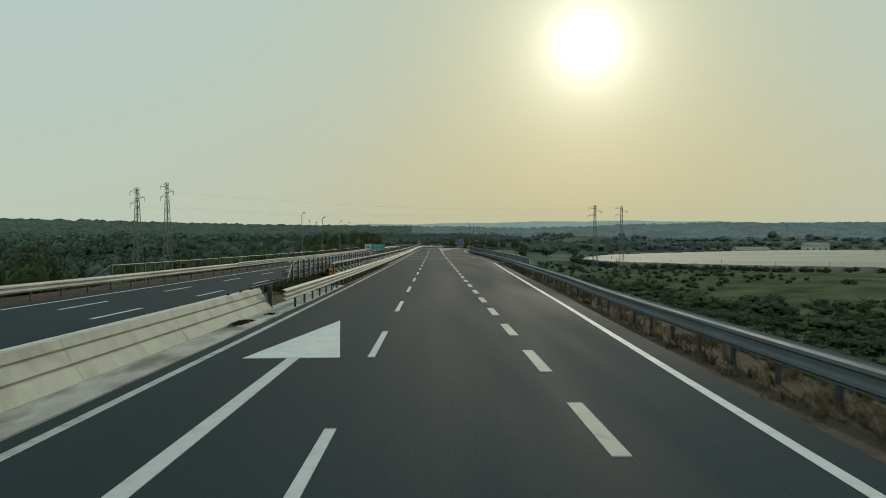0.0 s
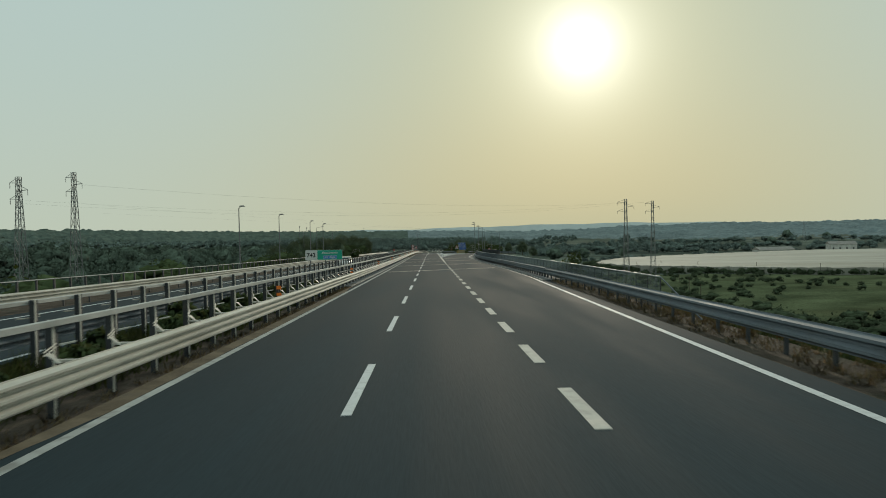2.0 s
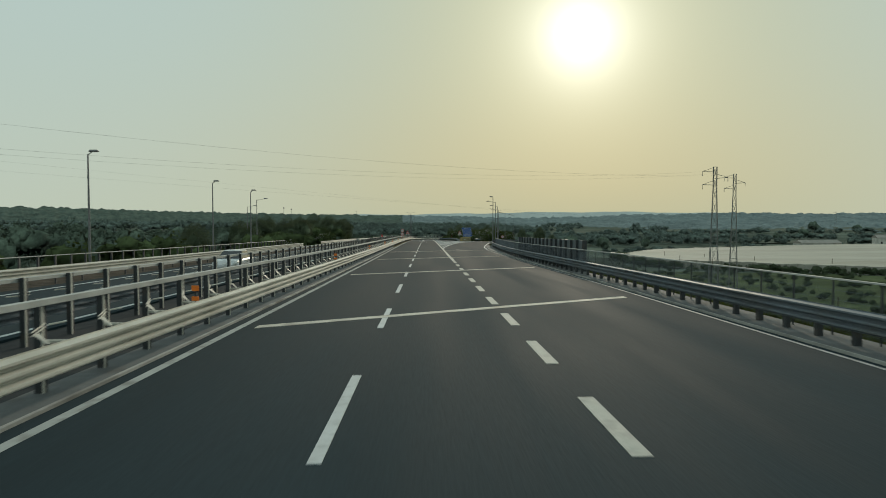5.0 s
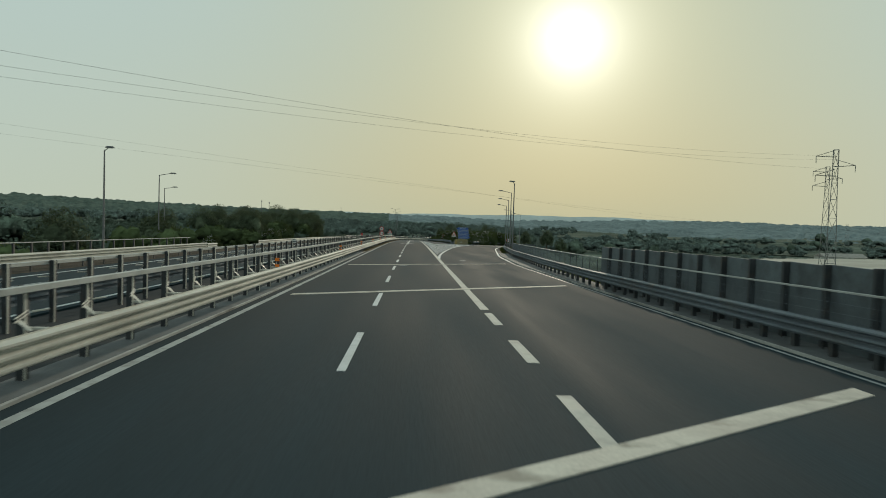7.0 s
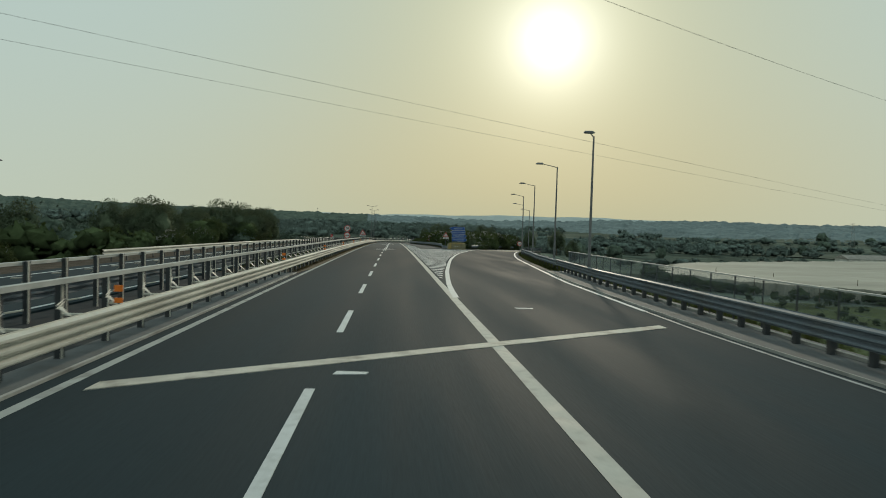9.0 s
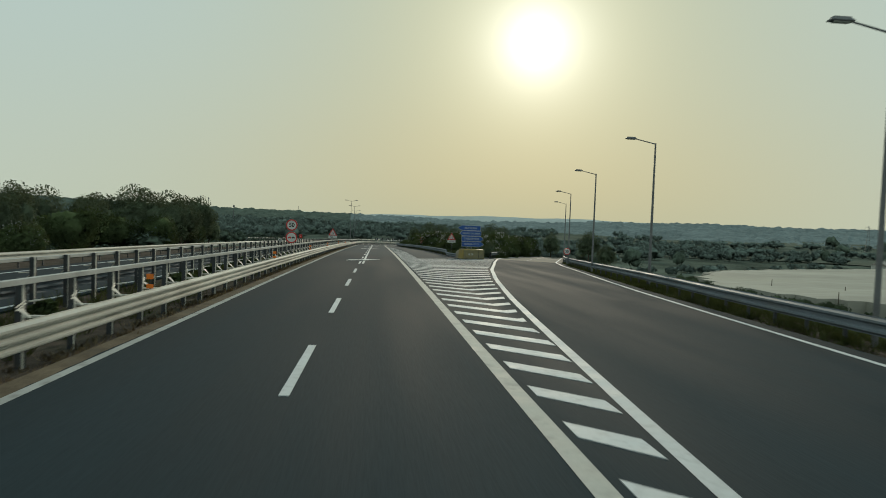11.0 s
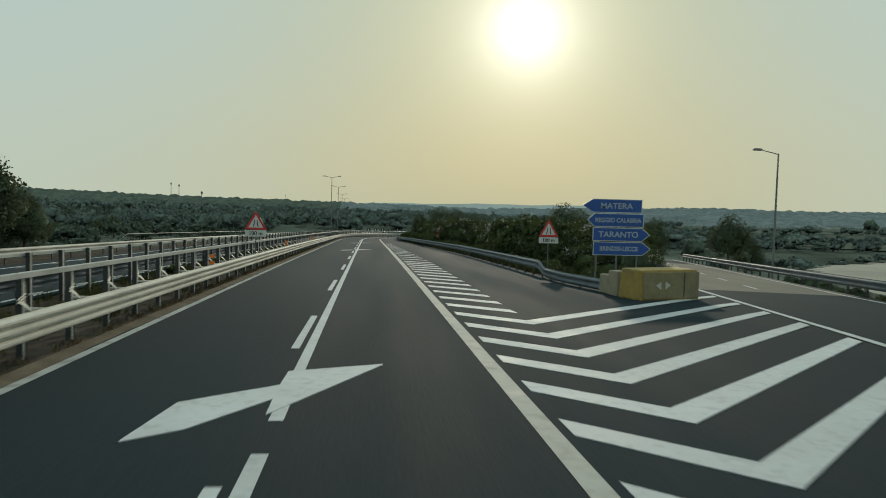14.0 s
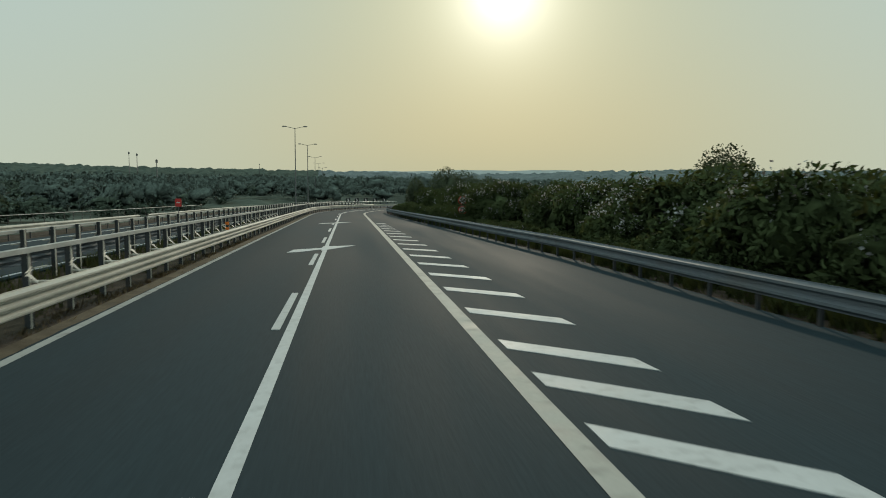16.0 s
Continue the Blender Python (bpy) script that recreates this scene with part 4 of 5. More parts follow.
    for i in range(n):
        bm.faces.new((f[i], b[i], b[(i + 1) % n], f[(i + 1) % n]))
    bmesh.ops.recalc_face_normals(bm, faces=bm.faces)
    return bm


def round_corner(w, h, r, cx=0, cz=0, n=5):
    pts = []
    for sx, sz, a0 in ((1, 1, 0), (-1, 1, 90), (-1, -1, 180), (1, -1, 270)):
        for i in range(n):
            a = radians(a0 + 90 * i / (n - 1))
            pts.append((cx + sx * (w / 2 - r) + r * math.cos(a), cz + sz * (h / 2 - r) + r * math.sin(a)))
    return pts


def car_glyph(th, x, z, mat):
    """The outline of a car seen from behind, as on a no-overtaking sign."""
    body = [(-.11, -.05), (.11, -.05), (.11, .01), (.075, .03), (.05, .075), (-.05, .075), (-.075, .03), (-.11, .01)]
    part("car_symbol", plate([(x + a, z + b) for a, b in body], -0.03, -0.022), mat, th)
    part("car_symbol", plate([(x + a, z + b) for a, b in ((-.055, .022), (.055, .022), (.038, .06), (-.038, .06))], -0.034, -0.030), M_WHITE, th)
    for o in (-.085, .06):
        part("car_symbol", plate([(x + o, z - .085), (x + o + .03, z - .085), (x + o + .03, z - .05), (x + o, z - .05)], -0.03, -0.022), mat, th)


def round_sign(th, z, r=0.405, text=None):
    d = part("sign_disc", disc(bmesh.new(), r, 0.0, 0.012), M_WHITE, th, "white round sign plate", at=(0, 0, z))
    part("rim", disc(bmesh.new(), r, -0.008, -0.001), M_RED, d, "red ring")
    part("face", disc(bmesh.new(), r * 0.78, -0.016, -0.0085), M_WHITE, d)
    if text:
        lettering(text, r * 0.98, M_BLACK, th, (0, -0.02, z - 0.01), bold=r * 0.02)
    else:
        car_glyph(th, -0.13, z, M_RED)
        car_glyph(th, 0.13, z, M_BLACK)


def sign_pole(th, z0, z1, r=0.03, x=0.0):
    part("pole", rod((x, 0.05, z0), (x, 0.05, z1), r), M_POLE, th)


def speed_sign(s, x, zs, label, base=-0.3):
    th = empty("speed_limit_sign", label, "road sign", "round road signs", at=place(s, x, 0))
    sign_pole(th, base, zs[0] + 0.35)
    round_sign(th, zs[0], text="50")
    for z in zs[1:]:
        round_sign(th, z)
    return th


speed_sign(304.1, -5.85, (2.96, 2.08), "two round red-rimmed signs, speed limit fifty over no overtaking")
th = speed_sign(334.4, 22.1, (1.62,), "round red-rimmed speed limit sign beside the slip road", base=-1.5)
speed_sign(419.0, 10.5, (2.3, 1.42), "two round red-rimmed signs among oleander bushes", base=-0.8)


def narrow_sign(s, x, z0, label, w=1.15):
    th = empty("road_narrows_sign", label, "road sign", "triangular road signs", at=place(s, x, 0))
    sign_pole(th, -0.4, z0 + 0.55)
    h = w * 0.866
    t = [(-w / 2, z0), (w / 2, z0), (0, z0 + h)]
    c = (0, z0 + h / 3)
    p = part("triangle_plate", plate(t, 0.0, 0.012), M_RED, th, "red-bordered triangle")
    part("face", plate([(c[0] + (a - c[0]) * 0.68, c[1] + (b - c[1]) * 0.68) for a, b in t], -0.008, -0.0005), M_WHITE, p)
    for m in (-1, 1):
        q = [(m * .15, z0 + .15), (m * .10, z0 + .15), (m * .06, z0 + .34), (m * .06, z0 + .52), (m * .10, z0 + .52), (m * .10, z0 + .36)]
        part("road_symbol", plate(q if m > 0 else q[::-1], -0.016, -0.009), M_BLACK, th)
    part("distance_plate", plate(round_corner(w * 0.98, 0.34, 0.02, 0, z0 - 0.21), 0.0, 0.012), M_WHITE, th, "white plate under the triangle")
    lettering("100 m", 0.29, M_BLACK, th, (0, -0.006, z0 - 0.215), bold=0.006)


narrow_sign(351.8, -5.78, 2.22, "red triangular road-narrows sign with distance plate")
narrow_sign(352.9, 10.55, 2.18, "red triangular road-narrows sign before the oleanders")

# green motorway sign with its number plate
th = empty("junction_sign", "green and white motorway junction sign on the median", "road sign", at=place(109.0, -7.08, 0.06))
th.scale = (1.115, 1.115, 1.115)
part("number_plate", plate(round_corner(0.70, 0.62, 0.03, -0.74, 2.05), 0.0, 0.02), M_WHITE, th, "white number plate")
part("name_plate", plate(round_corner(1.52, 0.60, 0.04, 0.38, 2.06), 0.0, 0.02), M_WHITE, th)
part("name_face", plate(round_corner(1.49, 0.57, 0.035, 0.38, 2.06), -0.006, -0.0005), M_GREEN, th, "green sign face")
part("route_plate", plate(round_corner(0.82, 0.20, 0.02, 0.40, 1.92), -0.010, -0.0065), M_WHITE, th)
part("route_face", plate(round_corner(0.80, 0.18, 0.018, 0.40, 1.92), -0.014, -0.0105), M_BLUE_ROUTE, th, "light blue route panel")
lettering("743", 0.36, M_BLACK, th, (-0.74, -0.006, 2.04), bold=0.008)
lettering("allacciamento", 0.175, M_WHITE, th, (0.38, -0.012, 2.19), bold=0.003)
lettering("SS 7", 0.13, M_WHITE, th, (0.18, -0.019, 1.925), bold=0.002)
lettering("Appia", 0.165, M_WHITE, th, (0.54, -0.019, 1.925), bold=0.003)
for x in (-0.8, 0.1, 0.8):
    sign_pole(th, -0.3, 2.3, 0.035, x)

# blue direction arrows in the gore
th = empty("direction_sign", "four blue direction arrows with white lettering on steel posts", "road sign", at=place(346.8, 12.5, 0.12))
th.scale = (1.217, 1.217, 1.217)
for i, (text, way) in enumerate((("MATERA", -1), ("REGGIO CALABRIA", -1), ("TARANTO", 1), ("BRINDISI-LECCE", 1))):
    z1 = 3.32 - i * 0.578
    z0 = z1 - 0.545
    zc = (z0 + z1) / 2
    sh = (-0.04, 0.05, 0.0, 0.03)[i]
    tip = (0.42, 0.30, 0.34, 0.36)[i]
    w = 1.03
    pts = [(-w, z0), (w, z0), (w + tip, zc), (w, z1), (-w, z1)]
    ins = [(-w + 0.025, z0 + 0.025), (w - 0.01, z0 + 0.025), (w + tip - 0.04, zc), (w - 0.01, z1 - 0.025), (-w + 0.025, z1 - 0.025)]
    if way < 0:
        pts, ins = [(-a, b) for a, b in pts][::-1], [(-a, b) for a, b in ins][::-1]
    pts, ins = [(a + sh, b) for a, b in pts], [(a + sh, b) for a, b in ins]
    p = part("arrow_plate", plate(pts, 0.0, 0.03), M_WHITE, th, "white-edged arrow plate")
    part("arrow_face", plate(ins, -0.006, -0.0005), M_BLUE, p, "blue arrow face")
    lettering(text, 0.32 if len(text) < 8 else 0.25, M_LETTER, th, (0.04 * way + sh, -0.012, zc - 0.01), bold=0.006, squeeze=1.1 if len(text) < 8 else 0.9)
for x in (-0.85, 0.0, 0.85):
    sign_pole(th, -0.6, 3.28, 0.04, x)

# blocks before the nose
def block(name, label, cat, at, size, mat, bevel=0.05, turn=0.0, group=""):
    th = empty(name, label, cat, group, at=at)
    th.rotation_euler = (0, 0, radians(turn))
    w, d, h = size
    bm = box((-w / 2, -d / 2, 0), (w / 2, d / 2, h), bevel)
    for v in bm.verts:
        k = 1 - 0.10 * v.co.z / h
        v.co.x, v.co.y = v.co.x * (0.5 + k / 2), v.co.y * k
    part("body", bm, mat, th)
    return th


cush = block("crash_cushion", "scuffed yellow plastic crash cushion with white arrows", "crash cushion", place(339.2, 11.6, 0.0), (2.9, 1.35, 1.17), M_YELLOW, 0.06, 20)
part("front_panel", box((-1.36, -0.70, 0.06), (1.40, -0.64, 1.08), 0.02), M_FADED, cush, "faded olive front panel")
for m in (-1, 1):
    part("arrow_mark", plate([(-0.42 + m * 0.10, 0.42), (-0.42 + m * 0.10, 0.74), (-0.42 + m * 0.36, 0.58)][::m], -0.716, -0.704), M_PAINT_OLD, cush, "faded white arrow mark")
part("seam", box((0.62, -0.714, 0.08), (0.65, -0.702, 1.06)), M_TYRE, cush)
block("concrete_block", "weathered beige concrete block at the gore nose", "concrete block", place(340.3, 10.5, 0.0), (0.9, 0.75, 1.0), M_BEIGE, 0.05, 12, "concrete blocks")
block("concrete_block", "weathered beige concrete block at the gore nose", "concrete block", place(341.4, 10.45, 0.0), (0.8, 0.75, 0.78), M_BEIGE, 0.05, 10, "concrete blocks")
for s in (224.0, 325.0):
    th = empty("kilometre_marker", "small white square kilometre marker on the median", "marker", "kilometre markers", at=place(s, -9.35, 0.0))
    part("plate", plate(round_corner(0.34, 0.34, 0.02, 0, 1.58), 0, 0.012), M_WHITE, th)
    part("bar", plate([(-0.1, 1.64), (0.1, 1.64), (0.1, 1.68), (-0.1, 1.68)], -0.005, -0.0005), M_BLACK, th)
    part("bar", plate([(-0.12, 1.50), (0.12, 1.50), (0.12, 1.57), (-0.12, 1.57)], -0.005, -0.0005), M_BLACK, th)
    part("pole", rod((0, 0.04, 1.2), (0, 0.04, 1.7), 0.02), M_POLE, th)


# ---- lamps ----
def street_lamp(at, height, arm, label, group="street lamps", double=False):
    th = empty("street_lamp", label, "street lamp", group, at=at)
    part("pole", rod((0, 0, -0.5), (0, 0, height), 0.10, 0.05, 10), M_POLE, th)
    for m in ((-1, 1) if double else (1,)):
        ax = arm * m
        part("arm", rod((0, 0, height - 0.05), (ax, 0, height + 0.22), 0.035, 0.03, 6), M_POLE, th)
        bm = box((-0.34, -0.15, -0.07), (0.34, 0.15, 0.07), 0.04)
        for v in bm.verts:
            if v.co.z > 0:
                v.co.x *= 0.75
                v.co.y *= 0.7
        hd = part("lamp_head", bm, M_POLE, th, at=(ax * 1.18, 0, height + 0.25))
        part("lens", box((-0.24, -0.10, -0.095), (0.24, 0.10, -0.068), 0.01), M_WHITE, hd)
    return th


def ground_at(x, y):
    return float(ground_height(np.array([x]), np.array([y]))[0])


def lamp_at(x, s, top, arm, double=False, label="tall dark steel street lamp with one short arm"):
    p = place(s, x, 0)
    gz = ground_at(p.x, p.y)
    street_lamp((p.x, p.y, gz), p.z - (fall(s, x) if s < 420 else 0) + top - 0.2 - gz, arm, label, double=double)


for x, s in ((-23.7, 151.4), (-23.5, 174.6), (-23.6, 204.7), (-23.75, 222.9)):
    lamp_at(x, s, 8.3, 0.35)
lamp_at(-29.8, 252.8, 8.47, 1.35)
lamp_at(-37.5, 277.7, 8.1, 1.35)
lamp_at(11.7, 250.8, 8.76, -0.25)
for x, s, top in ((14.0, 270.5, 8.8), (16.8, 294.8, 8.85), (18.8, 313.4, 8.6), (23.2, 337.9, 8.46), (28.5, 360.3, 8.45)):
    lamp_at(x, s, top, -1.3)
for x, s, top in ((-7.25, 460.6, 0.5), (-7.4, 496, -0.5), (-8.5, 553, -1.5), (-9.3, 600, -2.4), (-10.0, 655, -3.3)):
    gz = ground_at(x, s)
    street_lamp((x, s, gz), top - gz, 1.25, "tall double-armed street lamp beyond the bend", double=True)


# ---- pylons and cables ----
def pylon(at, height, wide, label, arms):
    th = empty("pylon", label, "pylon", "lattice pylons", at=at)
    w0, w1 = wide, wide * 0.32
    def corner(i, z):
        k = w0 + (w1 - w0) * min(1.0, z / (height * 0.86))
        sx, sy = ((1, 1), (-1, 1), (-1, -1), (1, -1))[i % 4]
        return (sx * k / 2, sy * k / 2, z)
    for i in range(4):
        bm = rod(corner(i, 0), corner(i, height * 0.86), 0.06, seg=4)
        add_rod(bm, corner(i, height * 0.86), corner(i, height), 0.055, seg=4)
        part("leg", bm, M_PYLON, th)
    br = bmesh.new()
    zs = [height * v for v in (0, .16, .31, .45, .57, .67, .76, .84, .92, 1.0)]
    for a, b in zip(zs, zs[1:]):
        for i in range(4):
            add_rod(br, corner(i, a), corner(i + 1, b), 0.03, seg=3)
            add_rod(br, corner(i + 1, a), corner(i, b), 0.03, seg=3)
            add_rod(br, corner(i, b), corner(i + 1, b), 0.03, seg=3)
    part("bracing", br, M_PYLON, th)
    for i, (z, l) in enumerate(arms):
        for m in ((-1, 1)[i % 2],):
            bm = rod((0, 0, z), (m * l, 0, z + 0.15), 0.045, seg=4)
            add_rod(bm, (0, 0, z + 0.9), (m * l, 0, z + 0.15), 0.035, seg=4)
            add_rod(bm, (m * l, 0, z + 0.15), (m * l, 0, z - 0.7), 0.045, seg=5)
            part("cross_arm", bm, M_PYLON, th)
    return th


def pylon_at(x, y, top, wide, label, arms=True, turn=-30):
    gz = ground_at(x, y)
    h = top - gz
    th = pylon((x, y, gz - 0.2), h, wide, label, [(h - 3.3, 2.2), (h - 2.1, 2.2), (h - 0.9, 2.2)] if arms else [])
    th.rotation_euler = (0, 0, radians(turn))
    return th


pylon_at(-60.3, 168.5, 9.7, 1.8, "slim grey steel lattice pylon among the trees")
pylon_at(-60.3, 185.3, 11.7, 1.8, "slim grey steel lattice pylon among the trees")
pylon_at(52.7, 255.7, 8.2, 1.9, "slim grey steel lattice pylon in the field")
pylon_at(69.2, 286.1, 8.7, 1.9, "slim grey steel lattice pylon in the field")
pylon_at(360, 760, 3.5, 3.4, "distant grey steel lattice pylon in the field")


def cable(a, b, sag, label, r=0.009):
    a, b = Vector(a), Vector(b)
    pts = [a.lerp(b, i / 40) - Vector((0, 0, 4 * sag * (i / 40) * (1 - i / 40))) for i in range(41)]
    side = (b - a).cross(Vector((0, 0, 1))).normalized()
    rings = [[p + side * (r * math.cos(k * math.pi / 3)) + Vector((0, 0, r * math.sin(k * math.pi / 3))) for k in range(6)] for p in pts]
    me = sweep_mesh("power_cable", rings, M_WIRE, smooth=True)
    tagged(new("power_cable", me), label, "cable", "power cables")


cable((-60.2, 168.7, 5.6), (52.7, 255.7, 6.8), 2.45, "thin overhead power cable between pylons", 0.006)
cable((-60.2, 168.7, 6.1), (52.7, 255.7, 7.3), 2.45, "thin overhead power cable between pylons", 0.006)
cable((-60.0, 185.6, 9.5), (69.2, 286.1, 8.2), 2.3, "thin overhead power cable between pylons", 0.009)
cable((-60.0, 198.1, 6.2), (80.0, 277.5, -5.5), 0.3, "thin overhead power cable crossing the road", 0.004)
cable((-60.0, 195.4, 4.8), (80.0, 290.7, -3.6), 0.3, "thin overhead power cable crossing the road", 0.004)

# ---- the white car on the opposite carriageway ----
def white_car(s, x):
    p = place(s, x, 0)
    th = empty("car", "white estate car on the opposite carriageway", "car", at=p)
    sec = [(-2.1, .45, .62, .72), (-2.0, .35, .85, .84), (-1.1, .30, .95, .88), (-0.9, .30, .97, .88), (1.2, .30, .98, .88), (2.0, .32, .95, .86), (2.15, .45, .8, .78)]
    rings = []
    for y, z0, z1, w in sec:
        rings.append([(-w, y, z0), (-w, y, z1 - 0.12), (-w + 0.10, y, z1), (w - 0.10, y, z1), (w, y, z1 - 0.12), (w, y, z0)])
    child("body", sweep_mesh("body", rings, M_CAR, smooth=False), th)
    cab = [(-1.05, .95, .96, .80), (-0.25, .95, 1.42, .62), (0.9, .95, 1.44, .62), (1.85, .95, 1.0, .76)]
    rings = [[(-.82, y, z0), (-w, y, z1), (w, y, z1), (.82, y, z0)] for y, z0, z1, w in cab]
    child("cabin_glass", sweep_mesh("cabin_glass", rings, M_GLASS), th, "dark car windows")
    part("roof", box((-.60, -0.28, 1.40), (.60, 1.0, 1.47), 0.03), M_CAR, th)
    for m in (-1, 1):
        part("headlight", box((m * .62 - .14, -2.13, .60), (m * .62 + .14, -2.0, .74), 0.03), M_WHITE, th, "clear headlight")
        for y in (-1.35, 1.35):
            w = part("wheel", rod((m * .62, y, .32), (m * .86, y, .32), .32, seg=20), M_TYRE, th)
            part("rim", rod((m * .84, y, .32), (m * .875, y, .32), .2, seg=14), M_STEEL, w)
    return th


white_car(172.3, -12.9)

# ---- covered vineyard, meadow, fields, buildings ----
def cover_sheet(poly, lift, name, label, mat, cell=6.0, ripple=0.0, skirt=0.0, level=None):
    """A sheet over the ground inside a polygon."""
    pts = np.array(poly, float)
    x0, y0 = pts.min(0)
    x1, y1 = pts.max(0)

    def inside(x, y):
        c, n = False, len(pts)
        for i in range(n):
            (ax, ay), (bx, by) = pts[i], pts[i - 1]
            if (ay > y) != (by > y) and x < (bx - ax) * (y - ay) / (by - ay) + ax:
                c = not c
        return c

    xs, ys = np.arange(x0, x1 + cell, cell), np.arange(y0, y1 + cell, cell)
    X, Y = np.meshgrid(xs, ys)
    Z = ground_height(X, Y) + lift + ripple * np.sin(X * 1.2) * 0.5
    if level is not None:
        Z = level + ripple * np.sin(X * 1.2) * np.sin(Y * 0.07) * 0.5
    nx = len(xs)
    V = np.stack([X.ravel(), Y.ravel(), Z.ravel()], 1)
    faces = []
    for j in range(len(ys) - 1):
        for i in range(nx - 1):
            if inside(xs[i] + cell / 2, ys[j] + cell / 2):
                faces.append((j * nx + i, j * nx + i + 1, (j + 1) * nx + i + 1, (j + 1) * nx + i))
    used = sorted({k for f in faces for k in f})
    at = {k: i for i, k in enumerate(used)}
    verts = [tuple(V[k]) for k in used]
    faces = [tuple(at[k] for k in f) for f in faces]
    if skirt:
        count = {}
        for f in faces:
            for a, b in zip(f, f[1:] + f[:1]):
                count[(a, b)] = 1
        rim = [e for e in count if (e[1], e[0]) not in count]
        low = {}
        for a, b in rim:
            for k in (a, b):
                if k not in low:
                    low[k] = len(verts)
                    v = verts[k]
                    verts.append((v[0], v[1], v[2] - skirt))
        faces += [(b, a, low[a], low[b]) for a, b in rim]
    ob = new(name, mesh_of(name, verts, faces, mat))
    return tagged(ob, label, "field", kind="structure")


VINEYARD = [(84, 424), (92, 398), (118, 376), (155, 352), (300, 300), (520, 430), (430, 545), (260, 556), (200, 532), (150, 508), (112, 484), (94, 454)]
cover_sheet(VINEYARD, 2.3, "covered_vineyard", "pale sheeting stretched over a large vineyard", M_FLEECE, 4.0, 0.25, 4.5, level=-17.2)
cover_sheet([(30, 150), (65, 90), (260, 160), (300, 290), (140, 350), (60, 380), (26, 330)], 0.25, "meadow", "green meadow below the embankment", M_MEADOW, 7.0)
cover_sheet([(90, 640), (330, 600), (420, 680), (120, 720)], 0.3, "stubble_field", "pale stubble field in the plain", M_FIELD, 12.0)
cover_sheet([(60, 900), (500, 860), (620, 960), (80, 1000)], 0.3, "stubble_field", "pale stubble field in the plain", M_FIELD, 14.0)
def fence_post(x, y):
    me = FENCE
    ob = new("vineyard_pole", me)
    ob.location = (x, y, ground_at(x, y))
    tagged(ob, "grey wooden pole at the vineyard's edge", "pole", "vineyard poles")


bm = rod((0, 0, -0.3), (0, 0, 4.8), 0.11, 0.08, 7)
FENCE = bpy.data.meshes.new("vineyard_pole")
bm.to_mesh(FENCE)
bm.free()
FENCE.materials.append(M_BARK)
for x, y in ((94, 392), (100, 428), (113.6, 419), (122, 392), (96, 366), (140, 372), (157, 352), (176, 341), (67, 240), (74, 268), (82, 300), (188, 352), (210, 330), (235, 322)):
    fence_post(x, y)


def farmhouse(x, y, w, d, h, turn, label):
    th = empty("farmhouse", label, "house", "farm buildings", at=(x, y, ground_at(x, y) - 0.2))
    th.rotation_euler = (0, 0, radians(turn))
    part("wall", box((-w / 2, -d / 2, 0), (w / 2, d / 2, h)), M_WALLW, th)
    bm = bmesh.new()
    v = [bm.verts.new(c) for c in ((-w / 2 - .4, -d / 2 - .4, h), (w / 2 + .4, -d / 2 - .4, h), (w / 2 + .4, d / 2 + .4, h), (-w / 2 - .4, d / 2 + .4, h), (-w / 2 - .4, 0, h + d * .22), (w / 2 + .4, 0, h + d * .22))]
    for f in ((0, 1, 5, 4), (2, 3, 4, 5), (0, 4, 3), (1, 2, 5), (3, 2, 1, 0)):
        bm.faces.new([v[i] for i in f])
    part("roof", bm, M_ROOF, th)
    for i in range(max(2, int(w / 4))):
        xx = -w / 2 + w * (i + 0.5) / max(2, int(w / 4))
        part("window", box((xx - .5, -d / 2 - .03, h * .4), (xx + .5, -d / 2 + .02, h * .4 + 1.3)), M_GLASS, th)
    return th


farmhouse(236, 560, 26, 9, 4.5, 8, "low pale farm building beyond the vineyard")
farmhouse(300, 590, 18, 10, 6, -12, "pale two-storey farmhouse beyond the vineyard")

for x, y, top in ((-142.7, 861.7, 8.4), (-130.5, 835.2, 6.7), (-85.4, 700, 0.5), (-121.4, 1400, 8.7)):
    th = empty("radio_mast", "thin grey radio mast above the woods", "mast", "radio masts", at=(x, y, ground_at(x, y)))
    h = top - ground_at(x, y)
    part("mast", rod((0, 0, -0.5), (0, 0, h), 0.28, 0.16, 6), M_POLE, th)
    part("antenna", box((-0.5, -0.15, h - 1.6), (0.5, 0.15, h - 0.3), 0.05), M_POLE, th)

# small red and white warning sign by the opposite carriageway
th = empty("warning_sign", "small red warning sign beyond the opposite carriageway", "road sign", at=place(440, -19.0, 0))
part("plate", plate(round_corner(0.7, 0.9, 0.05, 0, 1.9), 0, 0.015), M_RED, th)
part("face", plate(round_corner(0.4, 0.12, 0.02, 0, 1.9), -0.008, -0.0005), M_WHITE, th)
sign_pole(th, -0.5, 2.2)
# curve marker boards in the far bend
for i in range(5):
    p = place(512 + 6 * i, -7.4, 0)
    th = empty("curve_marker", "black and white chevron board at the bend", "road sign", "curve markers", at=p)
    part("board", plate(round_corner(0.9, 0.9, 0.03, 0, 1.85), 0, 0.02), M_BLACK, th)
    part("chevron_mark", plate([(-.28, 1.5), (-.05, 1.5), (.25, 1.85), (-.05, 2.2), (-.28, 2.2), (.0, 1.85)], -0.008, -0.0005), M_WHITE, th)
    sign_pole(th, -0.5, 1.5)


